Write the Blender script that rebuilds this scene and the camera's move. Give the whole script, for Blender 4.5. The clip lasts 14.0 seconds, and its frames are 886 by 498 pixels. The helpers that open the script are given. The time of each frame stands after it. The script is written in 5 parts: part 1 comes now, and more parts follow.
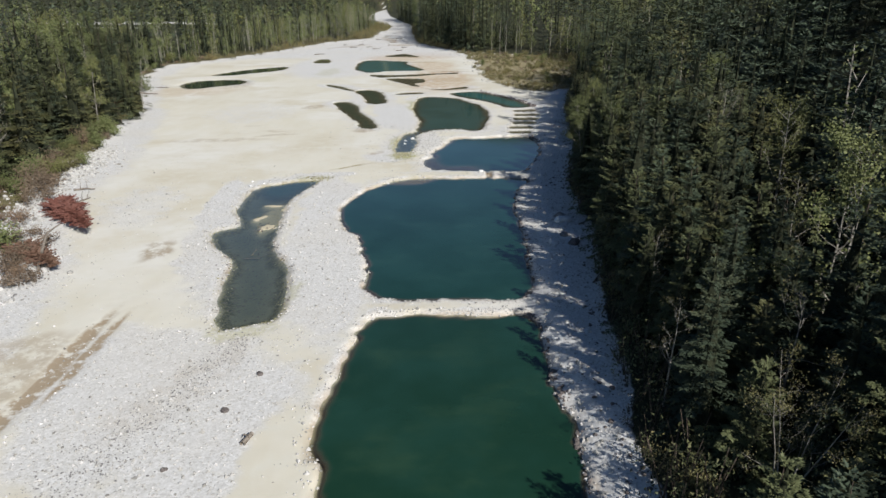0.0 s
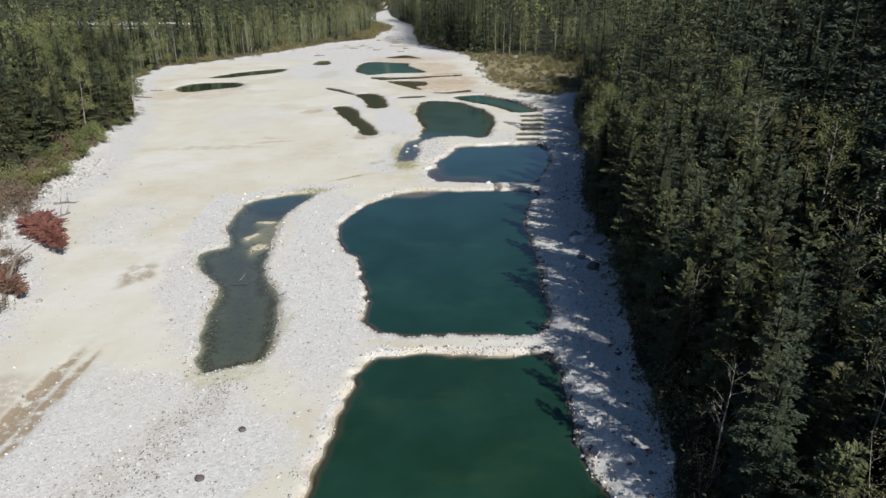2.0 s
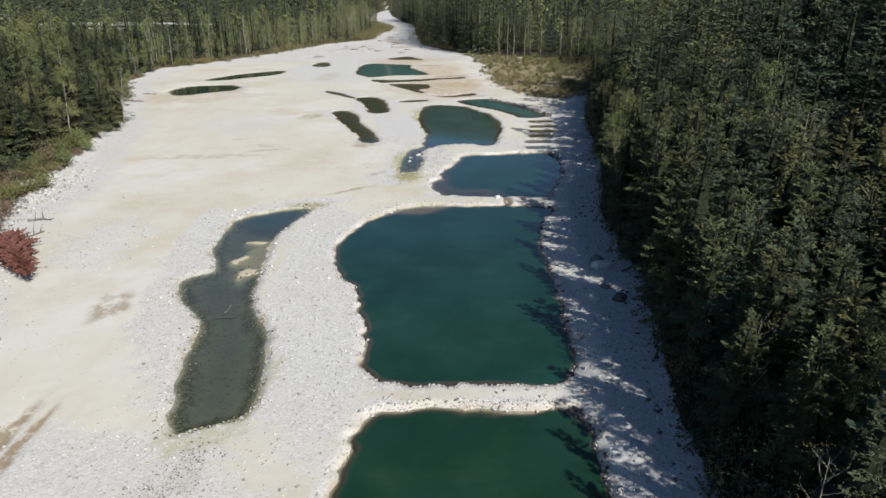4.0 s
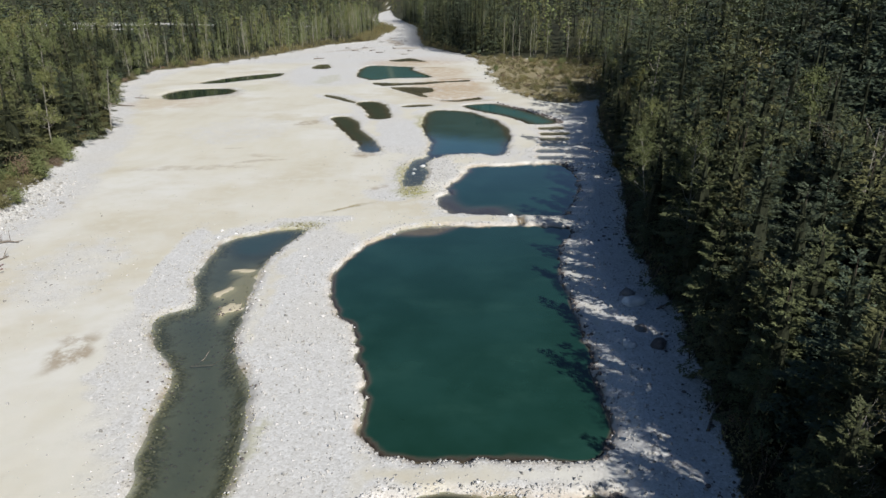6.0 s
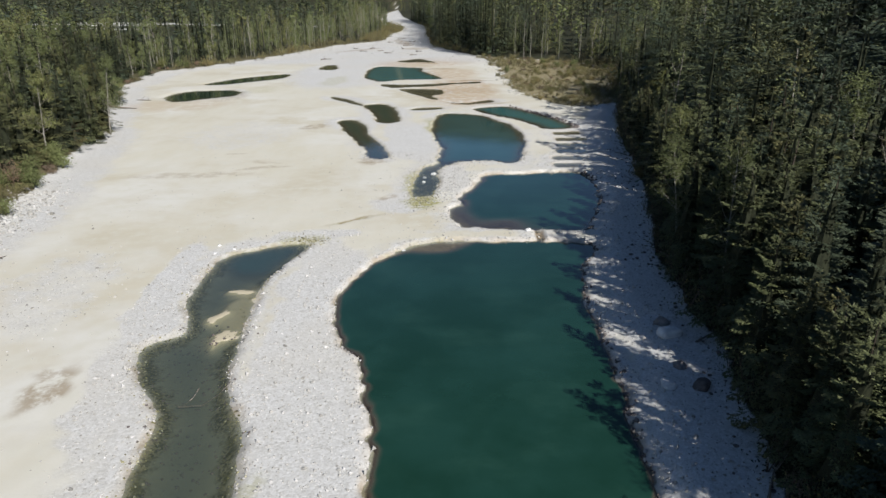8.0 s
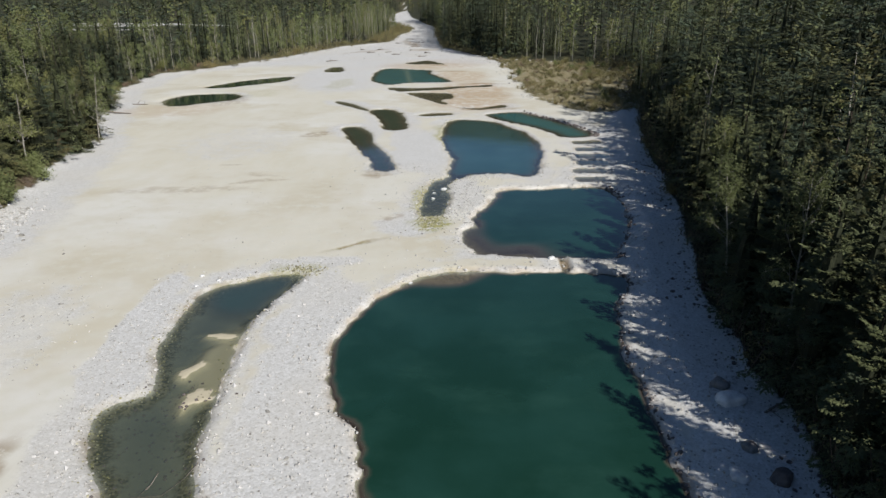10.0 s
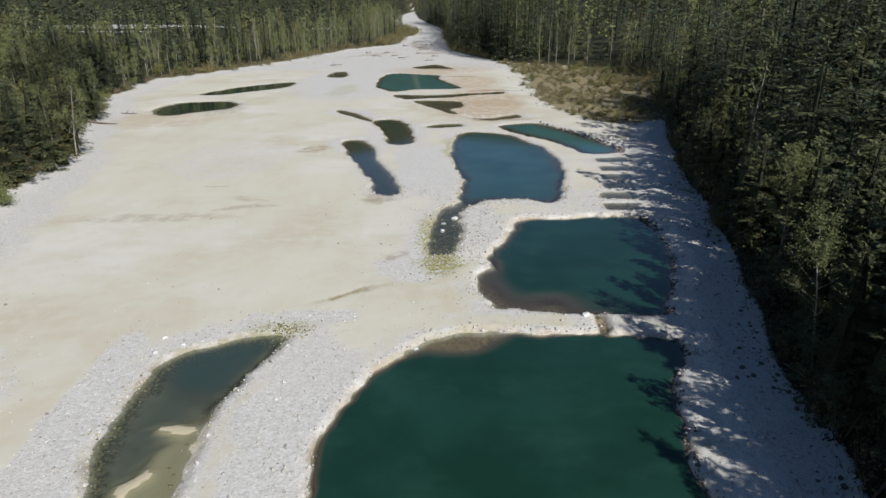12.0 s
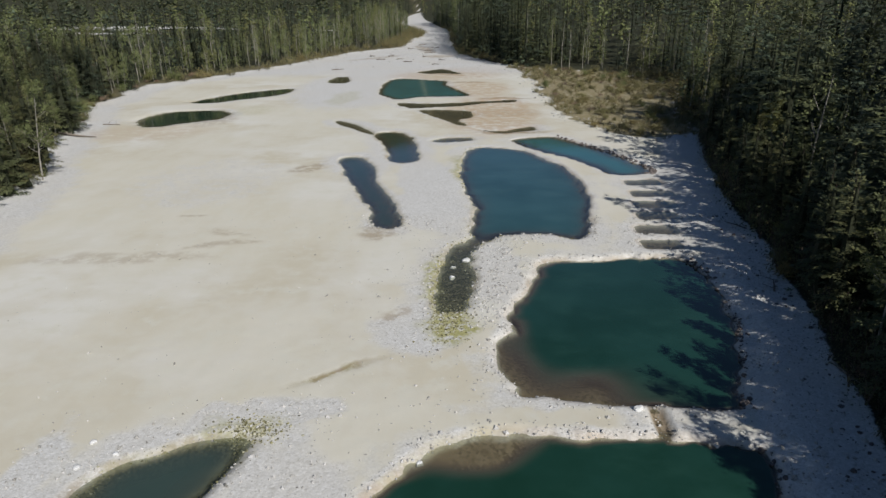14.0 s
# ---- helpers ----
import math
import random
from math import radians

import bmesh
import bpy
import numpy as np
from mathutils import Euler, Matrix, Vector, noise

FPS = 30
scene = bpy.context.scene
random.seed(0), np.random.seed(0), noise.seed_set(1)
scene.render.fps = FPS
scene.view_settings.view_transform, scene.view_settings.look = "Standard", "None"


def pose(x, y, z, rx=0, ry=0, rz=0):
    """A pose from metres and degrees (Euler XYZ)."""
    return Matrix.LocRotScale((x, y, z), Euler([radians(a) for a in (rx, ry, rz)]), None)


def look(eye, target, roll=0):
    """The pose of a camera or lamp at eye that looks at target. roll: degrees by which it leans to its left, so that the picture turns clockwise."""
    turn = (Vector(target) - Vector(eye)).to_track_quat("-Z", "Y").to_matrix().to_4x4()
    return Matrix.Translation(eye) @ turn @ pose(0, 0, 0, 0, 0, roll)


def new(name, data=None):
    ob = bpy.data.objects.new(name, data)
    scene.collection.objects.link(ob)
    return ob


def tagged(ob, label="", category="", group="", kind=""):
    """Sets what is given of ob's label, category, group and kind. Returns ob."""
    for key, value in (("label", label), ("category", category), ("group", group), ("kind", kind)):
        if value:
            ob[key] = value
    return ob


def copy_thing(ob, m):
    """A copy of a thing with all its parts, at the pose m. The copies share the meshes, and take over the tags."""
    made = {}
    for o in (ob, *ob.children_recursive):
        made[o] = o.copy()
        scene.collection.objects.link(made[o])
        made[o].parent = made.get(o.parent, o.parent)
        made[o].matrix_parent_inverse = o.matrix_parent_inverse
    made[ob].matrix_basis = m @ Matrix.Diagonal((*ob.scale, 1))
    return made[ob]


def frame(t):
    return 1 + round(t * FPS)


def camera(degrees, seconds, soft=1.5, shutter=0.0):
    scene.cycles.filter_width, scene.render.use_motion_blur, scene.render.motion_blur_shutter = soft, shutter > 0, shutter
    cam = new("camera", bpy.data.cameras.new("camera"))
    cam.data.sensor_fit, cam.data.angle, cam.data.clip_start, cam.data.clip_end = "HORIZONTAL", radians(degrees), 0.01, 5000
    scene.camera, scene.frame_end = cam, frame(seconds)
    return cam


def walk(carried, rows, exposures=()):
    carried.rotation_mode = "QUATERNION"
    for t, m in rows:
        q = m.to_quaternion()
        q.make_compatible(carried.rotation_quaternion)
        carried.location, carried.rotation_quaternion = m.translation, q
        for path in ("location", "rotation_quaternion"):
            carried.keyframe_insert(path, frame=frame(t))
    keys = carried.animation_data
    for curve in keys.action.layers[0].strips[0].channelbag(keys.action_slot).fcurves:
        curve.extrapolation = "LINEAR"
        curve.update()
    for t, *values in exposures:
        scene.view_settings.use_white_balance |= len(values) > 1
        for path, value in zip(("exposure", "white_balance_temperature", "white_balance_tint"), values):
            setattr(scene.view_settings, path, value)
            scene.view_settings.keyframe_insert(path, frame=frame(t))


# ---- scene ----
# ---------------------------------------------------------------- camera and its walk
cam = camera(67.6, 14.0)
EXPOSURE = 0.17
METRES, EYE, TILT, LEAN, TURN = 67.965, 28.0, 0.0, 0.0, 0.0
ROWS = [
    (0.0, 0.0, 0.0, 0.0, -0.23, -21.17, 0.6),
    (0.5, -0.0018, 0.0245, 0.0002, -0.2, -21.18, 0.6),
    (1.0, -0.0036, 0.0504, 0.0001, -0.16, -21.17, 0.6),
    (1.5, -0.0058, 0.0774, 0.0003, -0.13, -21.18, 0.6),
    (2.0, -0.0079, 0.1056, 0.0004, -0.12, -21.17, 0.6),
    (2.5, -0.0103, 0.1347, 0.0003, -0.1, -21.17, 0.59),
    (3.0, -0.0129, 0.1644, 0.0003, -0.08, -21.17, 0.59),
    (5.5, -0.0272, 0.3201, -0.0028, 0.05, -21.16, 0.62),
    (6.0, -0.0299, 0.356, -0.0029, 0.1, -21.15, 0.62),
    (6.5, -0.0329, 0.3832, -0.0034, 0.16, -21.15, 0.61),
    (7.0, -0.0354, 0.4007, -0.0036, 0.32, -21.16, 0.62),
    (7.5, -0.0376, 0.4214, -0.0041, 0.56, -21.16, 0.64),
    (8.0, -0.0404, 0.4468, -0.0054, 0.76, -21.15, 0.64),
    (10.5, -0.0522, 0.6389, -0.0105, 1.64, -21.08, 0.68),
    (11.0, -0.0554, 0.6865, -0.01, 1.81, -21.05, 0.69),
    (11.5, -0.0588, 0.7355, -0.0089, 1.94, -21.05, 0.69),
    (12.0, -0.0622, 0.7863, -0.0079, 2.06, -21.04, 0.71),
    (12.5, -0.0655, 0.8385, -0.0076, 2.19, -21.01, 0.71),
    (13.0, -0.0691, 0.8908, -0.0068, 2.32, -21.02, 0.75),
    (13.5, -0.0725, 0.9435, -0.0067, 2.46, -21.01, 0.74),
    (14.0, -0.0759, 0.9968, -0.0066, 2.57, -20.98, 0.78),
]
walk(cam, [(t, pose(0, 0, EYE, TILT, LEAN, TURN) @ pose(METRES * x, METRES * y, METRES * z, 90 + pitch, roll, yaw)) for t, x, y, z, yaw, pitch, roll in ROWS],
     [(0.0, EXPOSURE), (7.0, EXPOSURE - 0.02), (10.5, EXPOSURE - 0.15), (12.0, EXPOSURE - 0.20), (14.0, EXPOSURE - 0.38)])

# ---------------------------------------------------------------- sky, sun, exposure
SUN_AZ, SUN_EL = radians(144), radians(36)      # azimuth clockwise from +y
world = bpy.data.worlds.new("sky")
scene.world = world
world.use_nodes = True
wt = world.node_tree
sky = wt.nodes.new("ShaderNodeTexSky")
sky.sky_type, sky.sun_disc = "NISHITA", False
sky.sun_elevation, sky.sun_rotation = SUN_EL, SUN_AZ
sky.air_density, sky.dust_density, sky.ozone_density = 0.9, 0.2, 5.0
wt.nodes["Background"].inputs["Strength"].default_value = 0.056
wt.links.new(sky.outputs[0], wt.nodes["Background"].inputs["Color"])
sun = new("sun", bpy.data.lights.new("sun", "SUN"))
sun.data.energy, sun.data.angle, sun.data.color = 5.2, radians(0.53), (1.0, 0.975, 0.94)
to_sun = Vector((math.sin(SUN_AZ) * math.cos(SUN_EL), math.cos(SUN_AZ) * math.cos(SUN_EL), math.sin(SUN_EL)))
sun.matrix_world = look(to_sun * 200, (0, 0, 0))


# ---------------------------------------------------------------- materials
class Mat:
    """A node material with short ways to its nodes."""

    def __init__(self, name, roughness=0.8, specular=0.3):
        self.m = bpy.data.materials.new(name)
        self.m.use_nodes = True
        self.t = self.m.node_tree
        self.b = self.t.nodes["Principled BSDF"]
        self.b.inputs["Roughness"].default_value = roughness
        self.b.inputs["Specular IOR Level"].default_value = specular
        self.pos = self.t.nodes.new("ShaderNodeTexCoord").outputs["Object"]

    def put(self, socket, value):
        if isinstance(value, bpy.types.NodeSocket):
            self.t.links.new(value, socket)
        elif isinstance(value, tuple) and len(value) == 3 and socket.type == "RGBA":
            socket.default_value = (*value, 1)
        else:
            socket.default_value = value

    def noise(self, scale, detail=4.0, rough=0.6, vec=None):
        n = self.t.nodes.new("ShaderNodeTexNoise")
        n.inputs["Scale"].default_value, n.inputs["Detail"].default_value, n.inputs["Roughness"].default_value = scale, detail, rough
        self.t.links.new(vec or self.pos, n.inputs["Vector"])
        return n.outputs["Fac"]

    def voronoi(self, scale, out="Color", feature="F1", vec=None):
        n = self.t.nodes.new("ShaderNodeTexVoronoi")
        n.feature = feature
        n.inputs["Scale"].default_value = scale
        self.t.links.new(vec or self.pos, n.inputs["Vector"])
        return n.outputs[out]

    def stretch(self, *s):
        n = self.t.nodes.new("ShaderNodeMapping")
        n.inputs["Scale"].default_value = s
        self.t.links.new(self.pos, n.inputs["Vector"])
        return n.outputs[0]

    def attr(self, name):
        n = self.t.nodes.new("ShaderNodeAttribute")
        n.attribute_name = name
        return n.outputs["Fac"]

    def mix(self, fac, a, b, blend="MIX"):
        n = self.t.nodes.new("ShaderNodeMix")
        n.data_type, n.blend_type = "RGBA", blend
        self.put(n.inputs[0], fac), self.put(n.inputs[6], a), self.put(n.inputs[7], b)
        return n.outputs[2]

    def math(self, op, a, b=0.0, clamp=False):
        n = self.t.nodes.new("ShaderNodeMath")
        n.operation, n.use_clamp = op, clamp
        self.put(n.inputs[0], a), self.put(n.inputs[1], b)
        return n.outputs[0]

    def band(self, v, lo, hi, a=0.0, b=1.0):
        n = self.t.nodes.new("ShaderNodeMapRange")
        n.interpolation_type = "SMOOTHSTEP"
        for i, x in enumerate((v, lo, hi, a, b)):
            self.put(n.inputs[i], x)
        return n.outputs[0]

    def ramp(self, fac, *stops):
        n = self.t.nodes.new("ShaderNodeValToRGB")
        e = n.color_ramp.elements
        while len(e) < len(stops):
            e.new(0.5)
        for k, (p, c) in zip(e, stops):
            k.position, k.color = p, (*c, 1)
        self.put(n.inputs[0], fac)
        return n.outputs[0]

    def bump(self, height, strength=0.5, distance=0.05):
        n = self.t.nodes.new("ShaderNodeBump")
        n.inputs["Strength"].default_value, n.inputs["Distance"].default_value = strength, distance
        self.t.links.new(height, n.inputs["Height"])
        self.t.links.new(n.outputs[0], self.b.inputs["Normal"])
        return n.outputs[0]

    def colour(self, c):
        self.put(self.b.inputs["Base Color"], c)
        return self.m

    def random(self):
        return self.t.nodes.new("ShaderNodeObjectInfo").outputs["Random"]

    def island(self):
        return self.t.nodes.new("ShaderNodeNewGeometry").outputs["Random Per Island"]


def ground_material():
    m = Mat("river_gravel", 0.9, 0.2)
    big, mid, fine = m.noise(0.05, 5), m.noise(0.45, 6), m.noise(5.0, 4)
    # silt: cream, smooth, faint streaks along the river
    streak = m.noise(0.16, 5, 0.6, m.stretch(1.6, 0.5, 1))
    sand = m.mix(m.band(streak, 0.3, 0.7), (0.59, 0.555, 0.45), (0.625, 0.595, 0.505))
    sand = m.mix(m.band(m.noise(0.03, 6, 0.6), 0.38, 0.62), sand, m.mix(m.band(big, 0.4, 0.6), (0.545, 0.50, 0.39), (0.65, 0.632, 0.57)))
    sand = m.mix(m.band(mid, 0.45, 0.75), sand, (0.605, 0.583, 0.495))
    # cobbles: pale grey and white stones of several sizes
    cells, small = m.voronoi(5.0), m.voronoi(12.0)
    tone = m.math("ADD", m.math("MULTIPLY", cells, 0.5), m.math("MULTIPLY", small, 0.5))
    stone = m.ramp(tone, (0.12, (0.40, 0.385, 0.355)), (0.33, (0.53, 0.52, 0.49)), (0.6, (0.60, 0.59, 0.565)), (0.88, (0.72, 0.71, 0.69)))
    stone = m.mix(m.band(big, 0.4, 0.7, 0.0, 0.35), stone, (0.58, 0.54, 0.46))
    stone = m.mix(m.band(m.noise(0.9, 7, 0.75), 0.54, 0.72, 0.0, 0.5), stone, (0.40, 0.385, 0.345))
    coarse = m.band(m.math("ADD", m.attr("coarse"), m.math("MULTIPLY", m.math("SUBTRACT", mid, 0.5), 0.9)), 0.18, 0.72)
    dry = m.mix(coarse, sand, stone)
    # brown silt stains
    mudn = m.math("MULTIPLY", m.attr("mud"), m.band(m.noise(0.5, 6, 0.7, m.stretch(1.2, 1.2, 1)), 0.36, 0.58))
    dry = m.mix(mudn, dry, m.mix(fine, (0.27, 0.21, 0.14), (0.38, 0.31, 0.22)))
    ochre = m.math("MULTIPLY", m.attr("ochre"), m.band(mid, 0.3, 0.6))
    dry = m.mix(m.math("MULTIPLY", ochre, 0.8), dry, (0.46, 0.34, 0.22))
    alg = m.math("MULTIPLY", m.attr("algae"), m.band(m.noise(1.3, 5, 0.7), 0.36, 0.54))
    dry = m.mix(m.math("MULTIPLY", alg, 0.7), dry, m.mix(m.noise(2.5, 4), (0.25, 0.24, 0.09), (0.46, 0.44, 0.21)))
    # pool beds: slimed cobbles and olive silt
    bed = m.mix(m.band(m.voronoi(4.0), 0.2, 0.8), (0.13, 0.105, 0.065), (0.30, 0.24, 0.165))
    bed = m.mix(m.band(m.noise(0.35, 5), 0.42, 0.68), bed, (0.26, 0.205, 0.135))
    # slime-dark cobbles round the shallow pool, pale silt in its middle
    cobble = m.mix(m.band(m.voronoi(5.5), 0.25, 0.85), (0.055, 0.055, 0.028), (0.20, 0.185, 0.115))
    cobble = m.mix(m.band(m.noise(0.7, 5), 0.5, 0.7, 0.0, 0.6), cobble, (0.11, 0.105, 0.04))
    clear = m.mix(m.band(m.math("ADD", m.attr("silt"), m.math("MULTIPLY", m.math("SUBTRACT", m.noise(0.6, 6, 0.7), 0.5), 2.2)), 0.25, 0.85), cobble, m.mix(m.noise(0.5, 5), (0.17, 0.18, 0.14), (0.27, 0.275, 0.21)))
    clear = m.mix(m.band(m.noise(2.2, 6, 0.75), 0.62, 0.70, 0.0, 0.8), clear, (0.035, 0.04, 0.022))
    bed = m.mix(m.attr("clear"), bed, clear)
    bed = m.mix(m.attr("shoal"), bed, (0.52, 0.46, 0.33))
    c = m.mix(m.attr("wet"), dry, bed)
    # forest floor, its litter darkened to include the shade under trees, and rough grass
    shaded_litter = m.mix(m.noise(1.5, 6), (0.022, 0.024, 0.013), (0.055, 0.056, 0.030))
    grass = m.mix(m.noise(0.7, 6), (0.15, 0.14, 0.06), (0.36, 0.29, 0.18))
    soil = m.mix(m.attr("meadow"), shaded_litter, grass)
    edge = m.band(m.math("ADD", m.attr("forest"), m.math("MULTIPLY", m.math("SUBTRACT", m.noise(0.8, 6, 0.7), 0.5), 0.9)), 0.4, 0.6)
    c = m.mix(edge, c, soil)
    lump = m.math("ADD", m.math("MULTIPLY", m.voronoi(5.0, "Distance"), -0.5), m.math("MULTIPLY", m.voronoi(12.0, "Distance"), -0.3))
    m.bump(m.math("ADD", m.math("MULTIPLY", lump, m.math("ADD", m.math("MULTIPLY", coarse, 0.9), 0.12)), m.math("MULTIPLY", fine, 0.12)), 0.4, 0.075)
    return m.colour(c)


def water_material(name, dark, light, wispy, shallow=(0.075, 0.062, 0.042)):
    """Still, silty water: the murk hides the bed with depth; the surface mirrors by Fresnel."""
    m = Mat(name)
    n = m.t.nodes
    murk = n.new("ShaderNodeBsdfDiffuse")
    cloud = m.noise(0.10, 5, 0.6)
    deep = m.mix(m.band(cloud, 0.35, 0.7), dark, light)
    wisp = m.band(m.noise(0.16, 6, 0.62, m.stretch(0.8, 1.2, 1)), 0.46, 0.80, 0.0, 0.6)
    deep = m.mix(wisp, deep, wispy)
    m.put(murk.inputs["Color"], m.mix(m.band(m.attr("depth"), 0.2, 1.9), shallow, deep))
    clear = n.new("ShaderNodeBsdfTransparent")
    clear.inputs["Color"].default_value = (0.86, 0.88, 0.80, 1)
    body = n.new("ShaderNodeMixShader")
    m.put(body.inputs[0], m.band(m.attr("depth"), -0.05, 1.4, 0.12, 0.985))
    m.put(body.inputs[1], clear.outputs[0]), m.put(body.inputs[2], murk.outputs[0])
    gloss = n.new("ShaderNodeBsdfGlossy")
    gloss.inputs["Roughness"].default_value = 0.035
    facing = n.new("ShaderNodeLayerWeight")
    facing.inputs["Blend"].default_value = 0.5
    mirror = m.math("ADD", m.math("MULTIPLY", m.math("POWER", facing.outputs["Facing"], 3.5), 0.97), 0.02)
    bump = n.new("ShaderNodeBump")
    bump.inputs["Strength"].default_value, bump.inputs["Distance"].default_value = 0.12, 0.03
    m.put(bump.inputs["Height"], m.noise(1.6, 3))
    for node in (gloss, facing):
        m.t.links.new(bump.outputs[0], node.inputs["Normal"])
    whole = n.new("ShaderNodeMixShader")
    m.put(whole.inputs[0], mirror), m.put(whole.inputs[1], body.outputs[0]), m.put(whole.inputs[2], gloss.outputs[0])
    m.t.links.new(whole.outputs[0], n["Material Output"].inputs["Surface"])
    return m.m


def foliage(name, dark, mid, light, dry=None):
    """Leaf or needle colour, varied from spray to spray and from plant to plant; thin leaves let some light through."""
    m = Mat(name, 0.65, 0.25)
    half = lambda a: tuple((p + q) / 2 for p, q in zip(a, mid))
    c = m.ramp(m.island(), (0.0, half(dark)), (0.5, mid), (1.0, half(light)))
    own = m.math("FRACT", m.math("ADD", m.random(), m.attr("tint")))
    bright = m.t.nodes.new("ShaderNodeCombineColor")
    level = m.math("ADD", m.math("MULTIPLY", own, 0.6), 0.7)
    for k in range(3):
        m.put(bright.inputs[k], level)
    c = m.mix(1.0, c, bright.outputs[0], "MULTIPLY")
    c = m.mix(m.band(m.math("FRACT", m.math("MULTIPLY", own, 7.3)), 0.6, 1.0, 0.0, 0.45), c, (mid[0] * 1.5, mid[1] * 1.1, mid[2] * 0.9))
    c = m.mix(m.band(m.noise(0.12, 3), 0.35, 0.7, 0.0, 0.5), c, tuple(x * 0.6 for x in mid))
    if dry:
        c = m.mix(m.band(m.noise(0.5, 3), 0.55, 0.7, 0.0, 0.6), c, dry)
    m.colour(c)
    tr = m.t.nodes.new("ShaderNodeBsdfTranslucent")
    m.put(tr.inputs["Color"], c)
    mx = m.t.nodes.new("ShaderNodeMixShader")
    mx.inputs[0].default_value = 0.06
    m.t.links.new(m.b.outputs[0], mx.inputs[1]), m.t.links.new(tr.outputs[0], mx.inputs[2])
    m.t.links.new(mx.outputs[0], m.t.nodes["Material Output"].inputs["Surface"])
    return m.m


def bark(name, a, b, scale=6.0):
    m = Mat(name, 0.85, 0.2)
    n = m.noise(scale, 6, 0.7, m.stretch(1, 1, 0.3))
    m.bump(n, 0.6, 0.03)
    return m.colour(m.mix(m.band(n, 0.35, 0.65), a, b))


def rock(name, a, b):
    m = Mat(name, 0.85, 0.25)
    n = m.noise(2.5, 8, 0.7)
    m.bump(n, 0.7, 0.08)
    c = m.mix(m.band(n, 0.35, 0.65), a, b)
    return m.colour(m.mix(m.math("MULTIPLY", m.random(), 0.4), c, tuple(x * 0.7 for x in a)))


def pebble_material():
    m = Mat("pale_pebbles", 0.88, 0.25)
    c = m.ramp(m.island(), (0.0, (0.17, 0.165, 0.15)), (0.15, (0.33, 0.32, 0.295)), (0.6, (0.42, 0.41, 0.39)), (1.0, (0.56, 0.55, 0.535)))
    return m.colour(m.mix(m.band(m.noise(7.0, 3), 0.4, 0.7, 0.0, 0.35), c, (0.36, 0.33, 0.27)))


GROUND = ground_material()
GREEN_WATER = water_material("green_pool_water", (0.009, 0.035, 0.019), (0.013, 0.047, 0.031), (0.030, 0.066, 0.034))
CLEAR_WATER = water_material("clear_pool_water", (0.015, 0.05, 0.045), (0.02, 0.06, 0.055), (0.03, 0.07, 0.06), (0.075, 0.09, 0.075))
TEAL_WATER = water_material("teal_pool_water", (0.008, 0.036, 0.022), (0.013, 0.050, 0.036), (0.024, 0.072, 0.052), (0.125, 0.096, 0.072))
BLUE_WATER = water_material("blue_pool_water", (0.020, 0.068, 0.066), (0.035, 0.098, 0.098), (0.06, 0.135, 0.13))
TURQUOISE_WATER = water_material("turquoise_pool_water", (0.022, 0.14, 0.15), (0.035, 0.18, 0.19), (0.06, 0.22, 0.22))
SPRUCE = foliage("spruce_needles", (0.072, 0.084, 0.038), (0.112, 0.126, 0.058), (0.165, 0.175, 0.082))
FIR = foliage("fir_needles", (0.044, 0.062, 0.040), (0.070, 0.092, 0.057), (0.102, 0.126, 0.077))
LEAF = foliage("poplar_leaves", (0.100, 0.122, 0.046), (0.140, 0.162, 0.062), (0.185, 0.200, 0.082), (0.175, 0.160, 0.085))
BIRCH_LEAF = foliage("thin_birch_leaves", (0.07, 0.07, 0.025), (0.13, 0.12, 0.05), (0.22, 0.19, 0.09))
SHRUB = foliage("willow_scrub", (0.10, 0.098, 0.040), (0.17, 0.158, 0.068), (0.25, 0.222, 0.11), (0.23, 0.185, 0.11))
RED = foliage("dead_red_needles", (0.08, 0.03, 0.022), (0.15, 0.058, 0.043), (0.22, 0.10, 0.075))
DRY_RED = foliage("dry_brown_needles", (0.09, 0.05, 0.035), (0.16, 0.09, 0.06), (0.25, 0.16, 0.11))
TWIG = foliage("dry_twigs", (0.10, 0.07, 0.045), (0.17, 0.125, 0.085), (0.26, 0.20, 0.15))
BARK, PALE = bark("conifer_bark", (0.05, 0.038, 0.028), (0.12, 0.095, 0.075)), bark("pale_bark", (0.17, 0.155, 0.13), (0.36, 0.34, 0.30))
# near-black colour that paints the shade inside crowns and brush
INNER_SHADE = bark("shaded_inner_needles", (0.014, 0.017, 0.009), (0.032, 0.036, 0.019))
DRIFT = bark("driftwood", (0.12, 0.10, 0.08), (0.27, 0.235, 0.195))
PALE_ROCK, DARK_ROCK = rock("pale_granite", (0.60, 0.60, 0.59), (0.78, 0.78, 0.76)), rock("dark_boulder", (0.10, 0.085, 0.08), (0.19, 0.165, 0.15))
GREY_ROCK = rock("grey_boulder", (0.17, 0.165, 0.16), (0.28, 0.275, 0.265))
PEBBLE = pebble_material()


# ---------------------------------------------------------------- the lie of the land
def vnoise(x, y, size, seed=0):
    """Smooth lattice noise, -1 to 1."""
    table = np.random.RandomState(seed).uniform(-1, 1, (64, 64))
    u, v = np.asarray(x, float) / size, np.asarray(y, float) / size
    i, j = np.floor(u).astype(int), np.floor(v).astype(int)
    a, b = u - i, v - j
    a, b = a * a * (3 - 2 * a), b * b * (3 - 2 * b)
    g = lambda p, q: table[p % 64, q % 64]
    return (g(i, j) * (1 - a) + g(i + 1, j) * a) * (1 - b) + (g(i, j + 1) * (1 - a) + g(i + 1, j + 1) * a) * b


